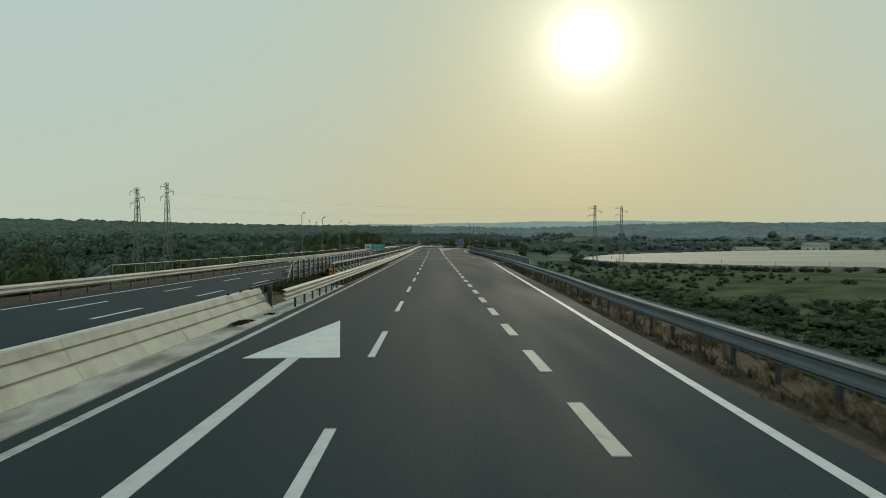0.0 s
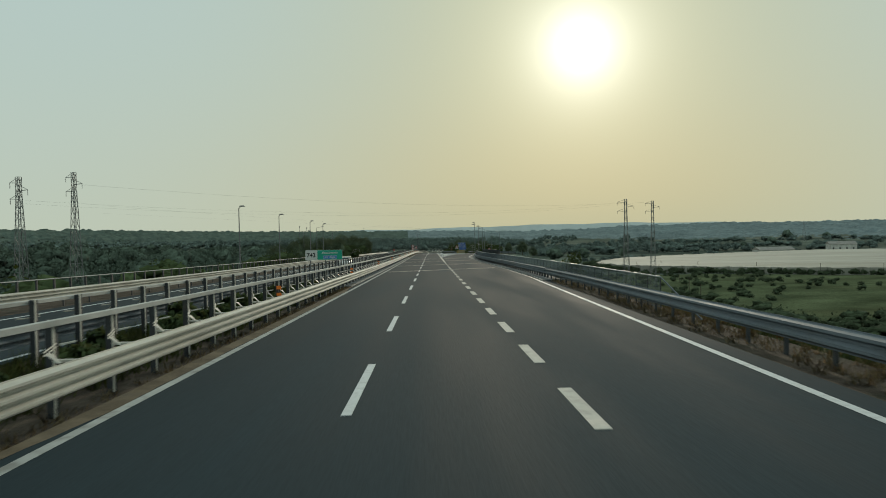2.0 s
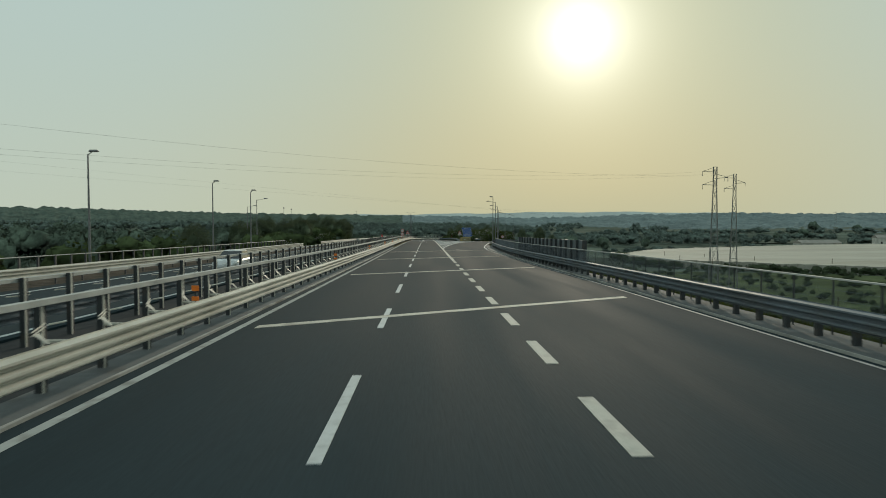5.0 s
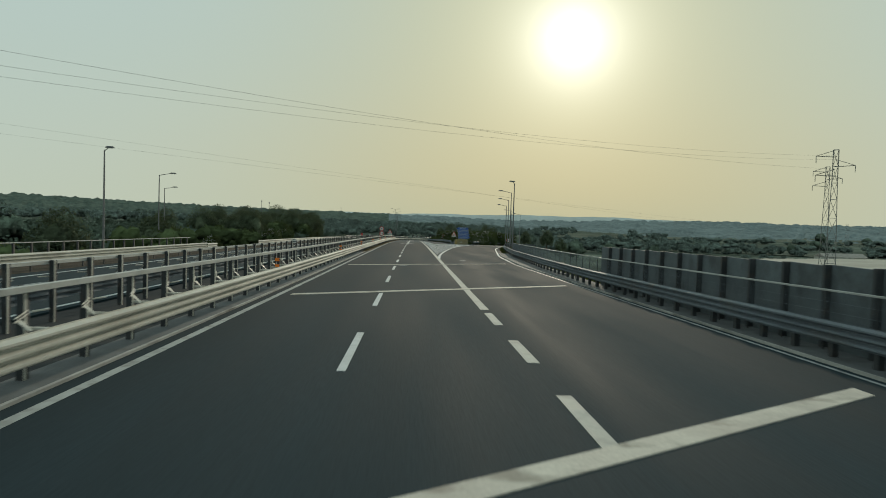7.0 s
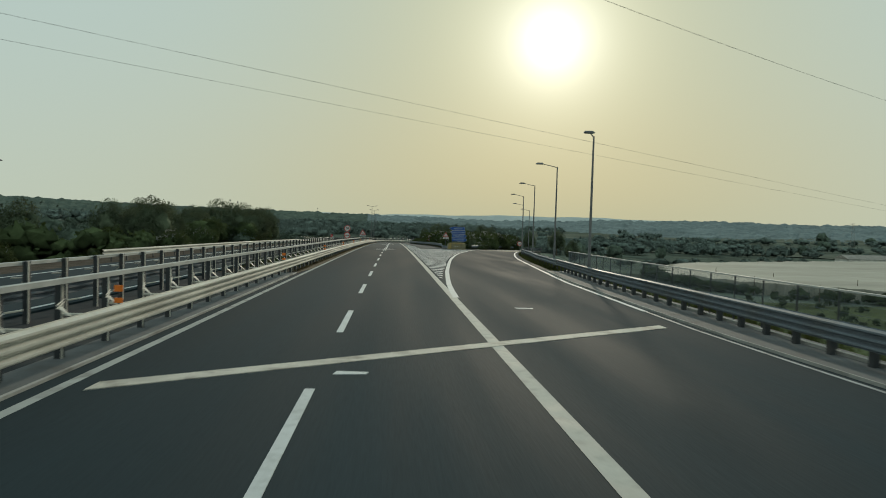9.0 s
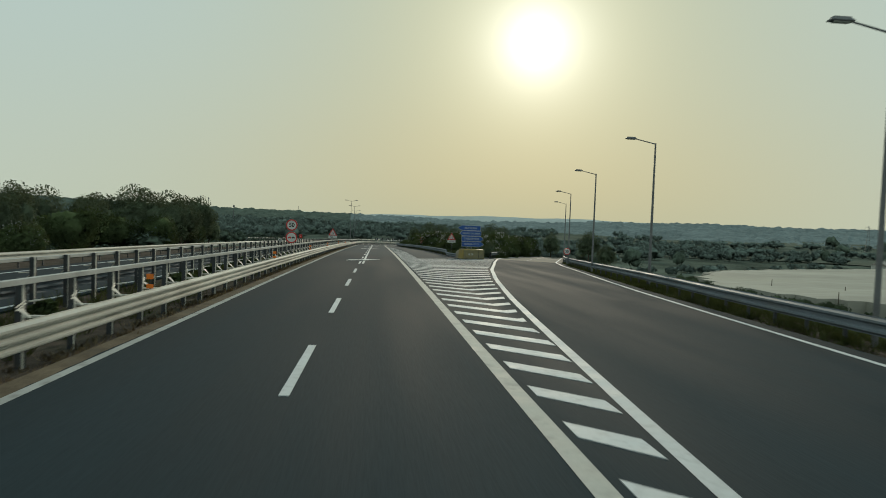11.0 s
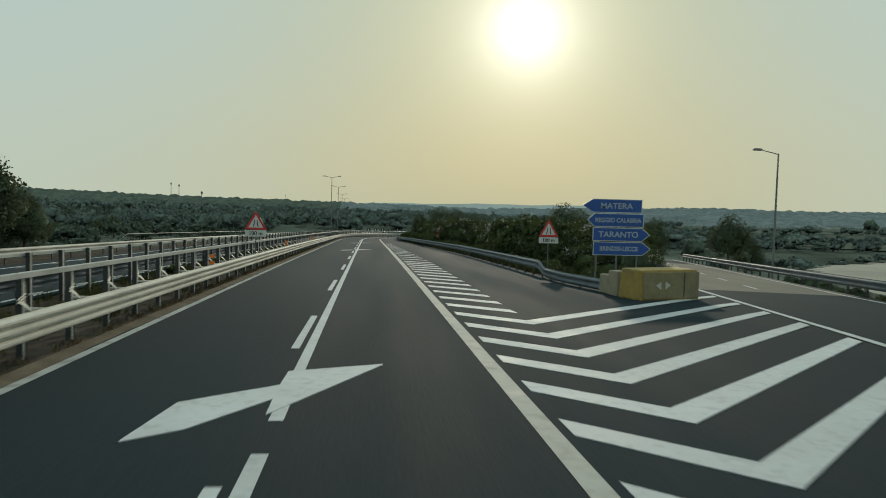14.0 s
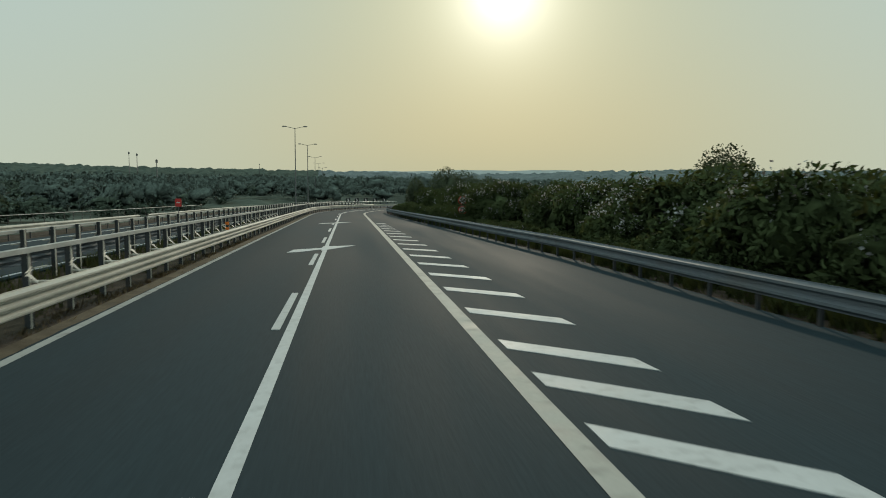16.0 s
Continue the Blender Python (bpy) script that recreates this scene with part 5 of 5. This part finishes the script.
# ---- far hills ----
def far_hills():
    rng = np.random.default_rng(4)
    verts, faces = [], []
    n = 180
    for i in range(n + 1):
        a = radians(-75 + 150 * i / n)
        deg = math.degrees(a)
        h = 8 + 20 * math.exp(-((deg - 14) / 13) ** 2) + 22 * math.exp(-((deg + 34) / 10) ** 2) + 2.5 * math.sin(deg * 0.9) + 1.2 * math.sin(deg * 2.3 + 1) + rng.normal() * 0.3
        r = 4350
        verts += [(r * math.sin(a), 300 + r * math.cos(a), -60), (r * math.sin(a), 300 + r * math.cos(a), h), ((r + 250) * math.sin(a), 300 + (r + 250) * math.cos(a), h * 0.7)]
    for i in range(n):
        b = i * 3
        faces += [(b, b + 3, b + 4, b + 1), (b + 1, b + 4, b + 5, b + 2)]
    tagged(new("backdrop", mesh_of("backdrop", verts, faces, M_HILL_HAZE, smooth=True)), "low blue-grey hills on the horizon", "hills", kind="structure")


far_hills()


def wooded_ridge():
    """The wooded rise all round the plain: a slope of tree tops with an uneven treeline, greener in the west, its
    eastern colour paled by painted haze.
    """
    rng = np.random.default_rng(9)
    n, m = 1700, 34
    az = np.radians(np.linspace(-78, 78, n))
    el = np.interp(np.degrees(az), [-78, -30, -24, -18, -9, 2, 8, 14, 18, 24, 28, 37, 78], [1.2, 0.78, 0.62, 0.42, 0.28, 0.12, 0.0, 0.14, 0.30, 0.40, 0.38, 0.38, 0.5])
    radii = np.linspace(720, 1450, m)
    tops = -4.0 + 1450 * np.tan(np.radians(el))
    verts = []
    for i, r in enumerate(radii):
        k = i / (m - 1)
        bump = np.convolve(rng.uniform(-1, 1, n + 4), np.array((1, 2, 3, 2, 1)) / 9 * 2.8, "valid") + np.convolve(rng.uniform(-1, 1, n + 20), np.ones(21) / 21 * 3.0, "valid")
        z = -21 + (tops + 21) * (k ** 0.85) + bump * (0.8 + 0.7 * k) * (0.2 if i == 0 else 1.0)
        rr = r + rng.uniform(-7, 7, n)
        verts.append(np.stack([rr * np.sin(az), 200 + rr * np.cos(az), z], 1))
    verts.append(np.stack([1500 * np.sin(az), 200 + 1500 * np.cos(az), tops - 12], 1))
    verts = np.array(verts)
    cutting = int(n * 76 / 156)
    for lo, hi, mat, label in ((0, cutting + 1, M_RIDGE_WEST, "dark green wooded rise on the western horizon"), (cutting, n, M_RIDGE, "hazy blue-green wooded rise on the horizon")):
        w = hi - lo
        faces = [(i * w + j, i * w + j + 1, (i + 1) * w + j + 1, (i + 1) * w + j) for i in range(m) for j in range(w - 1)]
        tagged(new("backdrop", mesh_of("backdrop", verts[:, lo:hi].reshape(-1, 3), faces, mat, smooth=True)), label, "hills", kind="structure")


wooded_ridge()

# ---- vegetation ----
def scatter(rng, n, box_, keep=None):
    x = rng.uniform(box_[0], box_[1], n)
    y = rng.uniform(box_[2], box_[3], n)
    if keep is not None:
        k = keep(x, y)
        x, y = x[k], y[k]
    return x, y


EVEN = np.array((0.0, -0.25, 0.55))


def wood(name, label, rng, x, y, height, cards, leaf, mat, squash=1.0, category="wood", lumps=7, core=0.86):
    """Many uneven crowns as one mass: ragged lumps of foliage with loose leaves round them; height, cards and leaf may be arrays."""
    gz = ground_height(x, y)
    cards = np.broadcast_to(cards, x.shape)
    leaf = np.broadcast_to(leaf, x.shape)
    vs, sizes, nrm, cv, cn = [], [], [], [], []
    for i in range(len(x)):
        h = float(height[i])
        rx = h * rng.uniform(0.34, 0.56) * squash
        rad = (rx, rx * rng.uniform(0.85, 1.15), h * 0.48)
        base = np.array((x[i], y[i], gz[i] + h * 0.5))
        v, n = crown_lumps(rng, tuple(q * core for q in rad), lumps)
        cv.append(v + base)
        cn.append(n * 0.45 + EVEN)
        pts = crown_points(rng, int(cards[i]), rad, lumps=6, hollow=0.8)
        nrm.append(rounded(pts, (0, 0, -0.1 * h), rad, rng, 0.8) * 0.45 + EVEN)
        vs.append(pts + base)
        sizes.append(np.full(len(pts), leaf[i]))
    c = np.concatenate(vs)
    v, f = leaf_cards(c, np.concatenate(sizes), rng)
    k = len(x) * lumps
    quads = (LUMP_Q[None] + (np.arange(k) * len(LUMP_D))[:, None, None]).reshape(-1, 4)
    ob = new(name, cards_mesh(name, v, f, [mat], normals=np.concatenate(nrm), clumps=(np.concatenate(cv), quads, np.concatenate(cn))))
    return tagged(ob, label, category, kind="stuff")


rng = np.random.default_rng(11)
# west woods: dense, from the embankment's foot to the rise
x, y = scatter(rng, 950, (-150, -36, 40, 330), lambda x, y: (x < -36 - 10 * np.sin(y * 0.05)))
d = np.abs(x)
wood("west_wood", "dense dark green wood beside the motorway", rng, x, y, np.where(rng.uniform(size=len(x)) < 0.16, rng.uniform(6.5, 9.0, len(x)), rng.uniform(3.2, 6.0, len(x))), np.where(d < 80, 300, 150), np.where(d < 80, 0.27, 0.38), M_LEAF_WEST, squash=1.2, core=0.68)
x, y = scatter(rng, 1300, (-620, -150, 100, 1000))
wood("west_wood", "distant wood on the western rise", rng, x, y, rng.uniform(3.5, 7.5, len(x)), 50, 0.65, M_LEAF_HAZE, squash=1.7, lumps=5)
x, y = scatter(rng, 1050, (-150, -27, 326, 700), lambda x, y: x > -150 + 0.0 * y)
wood("west_wood", "thicket of dark bushes beside the opposite carriageway", rng, x, y, rng.uniform(1.6, 3.6, len(x)), 260, 0.25, M_LEAF_WEST, squash=1.7, category="bushes", lumps=6, core=0.62)
bend = np.array([tuple(place(q, 0))[:2] for q in range(440, 760, 8)])
x, y = scatter(rng, 900, (-70, 120, 455, 760), lambda x, y: (np.min(np.hypot(x[:, None] - bend[None, :, 0], y[:, None] - bend[None, :, 1]), axis=1) > 26) & (x < 30 + (y - 460) * 0.5))
wood("bend_thicket", "dark trees and bushes outside the bend", rng, x, y, rng.uniform(3.5, 6.5, len(x)), 210, 0.30, M_LEAF_HAZE, squash=1.3, category="bushes", core=0.66)
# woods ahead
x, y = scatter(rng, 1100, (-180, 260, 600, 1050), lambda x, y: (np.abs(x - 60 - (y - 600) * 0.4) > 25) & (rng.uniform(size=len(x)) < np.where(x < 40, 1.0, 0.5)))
wood("far_wood", "hazy green trees on the plain ahead", rng, x, y, rng.uniform(4.0, 7.5, len(x)), 70, 0.75, M_LEAF_HAZE, squash=1.3, lumps=5)
# tree belts on the eastern plain
xs, ys, hs = [], [], []
for (ax, ay), (bx, by), n, h in (((100, 505), (205, 555), 26, 3.0), ((205, 562), (420, 580), 40, 3.0), ((120, 600), (520, 640), 60, 4.0), ((60, 560), (200, 640), 34, 6.0), ((60, 690), (620, 720), 110, 5.0),
                                 ((60, 800), (800, 800), 130, 5.5), ((300, 520), (700, 640), 50, 4.5), ((240, 600), (620, 760), 50, 5.0)):
    k = rng.uniform(0, 1, n)
    xs.append(ax + (bx - ax) * k + rng.normal(size=n) * 6)
    ys.append(ay + (by - ay) * k + rng.normal(size=n) * 7)
    hs.append(h * rng.uniform(0.6, 1.25, n))
x, y = np.concatenate(xs), np.concatenate(ys)
wood("hedgerow", "rows of hazy green trees between the eastern fields", rng, x, y, np.concatenate(hs), 130, 0.55, M_LEAF_HAZE, squash=1.9, lumps=6)
# lone round trees that stand out on the plain
x, y = np.array((379.0, 410.0, 96.0, 76.0, 132.0, 60.0, 250.0, 300.0)), np.array((832.0, 812.0, 520.0, 505.0, 560.0, 540.0, 640.0, 700.0))
wood("far_tree", "broad round trees standing among the eastern fields", rng, x, y, np.array((11.0, 9.0, 8.5, 9.5, 7.0, 9.0, 8.0, 9.0)), 160, 0.5, M_LEAF_WEST, squash=1.2, lumps=14)
# hedge along the vineyard's near edge
xs, ys = [], []
for (ax, ay), (bx, by), n in (((90, 456), (79, 424), 26), ((79, 424), (88, 393), 28), ((88, 393), (115, 371), 34), ((115, 371), (153, 346), 40), ((153, 346), (300, 292), 70)):
    k = rng.uniform(0, 1, n)
    xs.append(ax + (bx - ax) * k + rng.normal(size=n) * 1.6)
    ys.append(ay + (by - ay) * k + rng.normal(size=n) * 1.6)
x, y = np.concatenate(xs), np.concatenate(ys)
wood("vineyard_hedge", "green hedge along the covered vineyard's edge", rng, x, y, rng.uniform(1.6, 3.0, len(x)), 200, 0.28, M_LEAF_OLIVE, squash=1.5, category="hedge")
# olive scrub below the right-hand rail
x, y = scatter(rng, 3600, (23, 250, 5, 260), lambda x, y: (x > 25 + 0.04 * y) & ~((x > 70) & (y > 190)))
wood("olive_scrub", "grey-green olive and scrub bushes below the embankment", rng, x, y, np.where(rng.uniform(size=len(x)) < 0.12, rng.uniform(2.4, 3.8, len(x)), rng.uniform(1.0, 2.2, len(x))), np.where(x < 90, 80, 36), np.where(x < 90, 0.28, 0.46), M_LEAF_OLIVE, squash=2.3, core=0.72, category="bushes", lumps=4)
x, y = scatter(rng, 260, (22, 140, 240, 400), lambda x, y: (x > 22 + np.interp(y, [240, 400], [0, 34])))
wood("olive_scrub", "scattered scrub bushes on the meadow", rng, x, y, rng.uniform(0.9, 2.2, len(x)), 100, 0.24, M_LEAF_OLIVE, squash=1.6, category="bushes", lumps=5)
x, y = scatter(rng, 260, (-40, -26, -20, 330))
wood("bank_scrub", "green scrub on the embankment slope", rng, x, y, rng.uniform(1.5, 4.2, len(x)), 90, 0.25, M_LEAF, squash=1.4, category="bushes")


# single trees near the road
def tree(rng, h, spread, leaf, cards, mat, label, name="tree", group="roadside trees"):
    th = empty(name, label, "tree", group)
    bm = rod((0, 0, -0.4), (0.1, 0, h * 0.4), h * 0.028, h * 0.02, 8)
    for i in range(5):
        a = rng.uniform(0, 2 * math.pi)
        add_rod(bm, (0.1, 0, h * rng.uniform(0.25, 0.4)), (math.cos(a) * spread * 0.6, math.sin(a) * spread * 0.6, h * rng.uniform(0.55, 0.8)), h * 0.013, h * 0.005, 6)
    part("trunk", bm, M_BARK, th)
    pts = crown_points(rng, cards, (spread, spread * 0.95, h * 0.40), lumps=16, hollow=0.45)
    nrm = rounded(pts, (0, 0, -0.1 * h), (spread, spread, h * 0.4), rng, 0.78)
    pts[:, 2] += h * 0.60
    v, f = leaf_cards(pts, leaf, rng)
    lv, ln = crown_lumps(rng, (spread * 0.72, spread * 0.70, h * 0.29), 20)
    quads = (LUMP_Q[None] + (np.arange(20) * len(LUMP_D))[:, None, None]).reshape(-1, 4)
    child("crown", cards_mesh("crown", v, f, [mat], normals=nrm, clumps=(lv + np.array((0, 0, h * 0.60)), quads, ln)), th)
    return th


kinds = [tree(rng, 8.5, 3.2, 0.15, 8500, M_LEAF_DARK, "dark broad-leaved tree in a roadside grove"),
         tree(rng, 7.5, 3.0, 0.15, 8000, M_LEAF_DARK, "dark broad-leaved tree in a roadside grove"),
         tree(rng, 6.5, 3.2, 0.15, 8000, M_LEAF, "green bushy tree in a roadside grove")]
spots = []
grove = np.random.default_rng(77)
for row, far in ((-27.2, 372.5), (-31.5, 371.0), (-36.5, 369.0), (-42.5, 367.0), (-50.0, 365.0)):
    for yy in np.arange(far, 341, -5.4):
        spots.append((row + grove.uniform(-0.9, 0.9), yy + grove.uniform(-1.2, 0.6)))
for i in range(18):
    yy = grove.uniform(380, 452)
    spots.append((-27.0 - grove.uniform(0, 1) ** 1.3 * 34 - max(0, (yy - 385)) * 0.18, yy))
spots += [(-34, 52), (-30, 66), (-37, 44), (-33, 78), (-28, 60), (-40, 250), (-34, 262), (-37, 285), (-45, 300), (-34, 310), (-40, 322), (-31, 306), (-33, 318), (-30, 327), (-38, 332)]
for i, (xx, yy) in enumerate(spots):
    k = kinds[i % 3]
    tall = along([(100, 3.5), (280, 4.0), (310, 5.4), (345, 5.9), (358, 6.9), (368, 7.4), (371, 6.4), (374, 3.6), (425, 3.2), (450, 3.0)], yy)
    sc = (road_z(yy) + tall * grove.uniform(0.8, 1.12) - ground_at(xx, yy)) / 8.3
    m = pose(xx, yy, ground_at(xx, yy) - 0.1, 0, 0, grove.uniform(0, 360)) @ Matrix.Diagonal((sc, sc, sc * grove.uniform(0.9, 1.1), 1))
    if i < 3:
        k.matrix_world = m
    else:
        copy = copy_thing(k, m)
        copy.scale = (sc, sc, sc)


# oleander hedge in the gore, with white flowers
def oleander(rng, h, spread, label, blooms=26):
    th = empty("oleander_bush", label, "bush", "oleander hedge")
    pts = crown_points(rng, 6500, (spread, spread, h * 0.52), lumps=15, hollow=0.55)
    pts[:, 2] += h * 0.50
    pts = pts[pts[:, 2] > 0.02]
    v, f = leaf_cards(pts, 0.08, rng, aspect=2.6)
    nrm = rounded(pts, (0, 0, h * 0.4), (spread, spread, h * 0.5), rng, 0.65)
    lv, ln = crown_lumps(rng, (spread * 0.70, spread * 0.70, h * 0.36), 12)
    quads = (LUMP_Q[None] + (np.arange(12) * len(LUMP_D))[:, None, None]).reshape(-1, 4)
    tagged(child("foliage", cards_mesh("foliage", v, f, [M_LEAF], normals=nrm, clumps=(lv + np.array((0, 0, h * 0.5)), quads, ln)), th), kind="stuff")
    top = pts[pts[:, 2] > h * 0.62]
    sel = top[rng.choice(len(top), blooms)]
    fl = np.concatenate([c + rng.normal(size=(22, 3)) * 0.11 + np.array((0, -0.05, 0.08)) for c in sel])
    v, f = leaf_cards(fl, 0.068, rng, aspect=1.1)
    tagged(child("bloom", cards_mesh("bloom", v, f, [M_FLOWER], normals=np.tile(np.array((0.0, -0.3, 1.0)), (len(fl), 1))), th), "clusters of white flowers", kind="stuff")
    bm = bmesh.new()
    for i in range(6):
        a = i * 1.05
        add_rod(bm, (0.1 * math.cos(a), 0.1 * math.sin(a), -0.3), (spread * 0.5 * math.cos(a), spread * 0.5 * math.sin(a), h * 0.6), 0.035, 0.015, 5)
    part("stem", bm, M_BARK, th)
    return th


ol = [oleander(rng, 2.6, 1.7, "oleander bush with clusters of white flowers") for _ in range(3)] + [oleander(rng, 2.6, 1.7, "green oleander bush with few white flowers", 3) for _ in range(2)]
spots = []
for s in np.arange(354.0, 466, 2.6):
    nr = along(NOSE_RAIL, s)
    wide = max(2.0, min(17.0, along(GORE_EDGE, min(s, 394)) - nr - 2.0)) if s < 395 else 22.0
    for k in range(2 + int(wide / 4.2)):
        xx = nr + 1.5 + (wide * (k + rng.uniform(0.1, 0.9)) / (2 + int(wide / 4.2)) if k else rng.uniform(0, 0.5))
        spots.append((s + rng.uniform(-0.8, 0.8), xx, k))
spots += [(352.5, 13.4, 0), (353.5, 15.2, 0), (356, 16.6, 0), (357, 14.0, 1), (349.8, 12.3, 0), (350.6, 14.0, 0), (359, 17.5, 0), (369, 14.4, 2), (372, 16.6, 2), (366, 16.4, 2), (376, 14.6, 2), (380, 16.0, 2), (385, 14.2, 2)]
for i, (s, xx, k) in enumerate(spots):
    p = place(s, xx, 0)
    sc = rng.uniform(1.3, 1.5) if k == 2 else rng.uniform(0.66, 0.86) if k == 0 else rng.uniform(0.95, 1.62)
    sc *= along([(348, 0.5), (361, 0.58), (367, 0.95), (371, 1.12), (380, 1.08)], s) if k else along([(348, 0.7), (366, 0.8), (378, 1.0)], s)
    m = pose(p.x, p.y, ground_at(p.x, p.y) - 0.05, 0, 0, rng.uniform(0, 360)) @ Matrix.Diagonal((sc, sc, sc, 1))
    if i < 5:
        ol[i].matrix_world = m
    else:
        copy = copy_thing(ol[3 + i % 2] if k == 0 or (k != 2 and rng.uniform() < 0.3) else ol[i % 3], m)
        copy.scale = (sc, sc, sc)
for xx, yy, sc in ((-23.2, 287.5, 0.95), (-23.6, 303, 1.1), (-23.4, 291, 0.8), (-24.0, 254, 0.7)):
    copy_thing(ol[int(yy) % 3], pose(xx, yy, ground_at(xx, yy) - 0.1, 0, 0, yy * 31)).scale = (sc, sc, sc)


def shrub(rng, h, spread, label):
    """A low shrub of small leaves on a few stems."""
    th = empty("shrub", label, "bush", "roadside shrubs")
    pts = crown_points(rng, 1500, (spread, spread, h * 0.52), lumps=11, hollow=0.35)
    pts[:, 2] += h * 0.5
    pts = pts[pts[:, 2] > 0.0]
    v, f = leaf_cards(pts, 0.13, rng, aspect=1.8)
    nrm = rounded(pts, (0, 0, h * 0.4), (spread, spread, h * 0.5), rng, 0.6)
    tagged(child("foliage", cards_mesh("foliage", v, f, [M_LEAF], normals=nrm), th), kind="stuff")
    bm = bmesh.new()
    for i in range(5):
        a = i * 1.26
        add_rod(bm, (0, 0, -0.3), (spread * 0.4 * math.cos(a), spread * 0.4 * math.sin(a), h * 0.6), 0.025, 0.012, 5)
    part("stem", bm, M_BARK, th)
    return th


sh = [shrub(rng, 0.9, 0.75, "low dark green shrub in the median"), shrub(rng, 0.9, 0.6, "low dark green shrub in the median")]
spots = [(59.5, -8.1, 0.6), (72.5, -7.9, 0.75), (75.2, -7.5, 0.9), (78.0, -8.2, 0.85), (81.5, -7.6, 1.0), (84.2, -8.3, 1.1), (86.5, -7.4, 0.9), (90, -8, 1.0), (94, -7.6, 0.9), (98.5, -8.2, 0.9), (103, -7.7, 0.8), (108, -8, 0.8),
         (262, -7.8, 0.8), (271, -8.2, 0.7), (282, -7.6, 0.9), (289, -8, 0.8), (301, -8.3, 0.9), (315, -7.7, 0.8), (326, -8.1, 0.9), (343, -7.8, 0.8), (361, -8, 0.8)]
for i, (s, xx, sc) in enumerate(spots):
    p = place(s, xx, -0.08)
    m = pose(p.x, p.y, p.z, 0, 0, s * 53)
    if i < 2:
        sh[i].matrix_world = m
        sh[i].scale = (sc, sc, sc)
    else:
        copy_thing(sh[i % 2], m).scale = (sc, sc, sc)
p = place(127.8, 13.2, -2.2)
th = shrub(rng, 4.3, 1.5, "olive-green bush growing up beside the bridge railing")
th.matrix_world = pose(p.x, p.y, p.z, 0, 0, 20)
for xx, yy, sc in ((42.0, 393, 0.72), (36.5, 402, 0.62), (47.5, 399, 0.6), (23.0, 396, 0.62), (25.5, 402, 0.5), (29, 415, 0.55), (32, 430, 0.55), (16.0, 353.5, 0.34), (22.8, 395.5, 0.76), (25.4, 399, 0.72), (15.5, 470, 0.9), (20, 476, 0.95), (24, 478, 0.9), (28, 484, 0.9), (12, 480, 0.7)):
    m = pose(xx, yy, ground_at(xx, yy) - 0.1, 0, 0, xx * 37)
    copy_thing(kinds[0], m).scale = (sc, sc, sc)


# ---- grass along the verges ----
def tufts(name, label, rng, spots_, n_blade, h, mat):
    """Tufts of grass: narrow upright blades round each spot."""
    base = np.repeat(np.array(spots_), n_blade, axis=0)
    n = len(base)
    base[:, :2] += rng.normal(size=(n, 2)) * 0.10
    hh = h * rng.uniform(0.35, 1.2, n)
    lean = rng.normal(size=(n, 2)) * 0.45
    tip = base + np.stack([lean[:, 0] * hh, lean[:, 1] * hh, hh], 1)
    a = rng.uniform(0, math.pi, n)
    side = np.stack([np.cos(a), np.sin(a), 0 * a], 1) * 0.014
    v = np.stack([base - side, base + side, tip + side * 0.3, tip - side * 0.3], 1).reshape(-1, 3)
    up = rng.normal(size=(n, 3)) * 0.35 + np.array((0, 0, 1.0))
    ob = new(name, cards_mesh(name, v, np.arange(4 * n).reshape(-1, 4), [mat], normals=up / np.linalg.norm(up, axis=1)[:, None]))
    return tagged(ob, label, "grass", kind="stuff")


def verge_spots(rng, n, s0, s1, x_lo, x_hi, z=-0.05):
    out = []
    for _ in range(n):
        s = rng.uniform(s0, s1)
        a, b = x_lo(s), x_hi(s)
        out.append(tuple(place(s, rng.uniform(a, b), z)))
    return out


tufts("leaf_litter", "dark leaf litter on the concrete footing", rng, [tuple(place(42.6 + 1.1 * a, -6.28 + 0.22 * b, 0.03)) for a, b in rng.normal(size=(90, 2)) * 0.45] + [tuple(place(45.7 + 0.4 * a, -5.95 + 0.1 * b, 0.03)) for a, b in rng.normal(size=(14, 2)) * 0.4], 12, 0.05, M_LITTER)
tufts("dry_grass", "dry straw-coloured grass tufts under the right guardrail", rng, verge_spots(rng, 850, 10, 118, lambda s: along(RIGHT_EDGE, s) + 1.05, lambda s: along(RIGHT_EDGE, s) + 3.0), 14, 0.2, M_DRY)
tufts("verge_grass", "green grass tufts along the slip road verge", rng, verge_spots(rng, 1800, 262, 344, lambda s: along(RIGHT_EDGE, s) + 0.8, lambda s: along(RIGHT_EDGE, s) + 3.1), 14, 0.24, M_GRASS)
tufts("median_grass", "green and dry tufts in the median", rng, verge_spots(rng, 1500, 60, 118, const(-10.0), const(-6.5)) + verge_spots(rng, 1500, 258, 430, const(-10.0), const(-6.5)), 14, 0.42, M_GRASS)
tufts("median_dry_grass", "dry straw tufts below the median guardrail", rng, verge_spots(rng, 160, 66, 116, const(-6.1), const(-5.63)) + verge_spots(rng, 600, 255, 400, const(-6.2), const(-5.63)), 12, 0.14, M_DRY)
tufts("nose_grass", "dark grass below the nose guardrail", rng, verge_spots(rng, 1500, 354, 450, lambda s: along(NOSE_RAIL, s) + 0.3, lambda s: along(NOSE_RAIL, s) + 2.0), 14, 0.4, M_GRASS)
tufts("bank_grass", "green grass on the embankment edge", rng, verge_spots(rng, 2600, 20, 345, lambda s: along(RIGHT_RAIL, s) + 1.2, lambda s: along(RIGHT_RAIL, s) + 3.2, -0.5), 14, 0.5, M_GRASS)
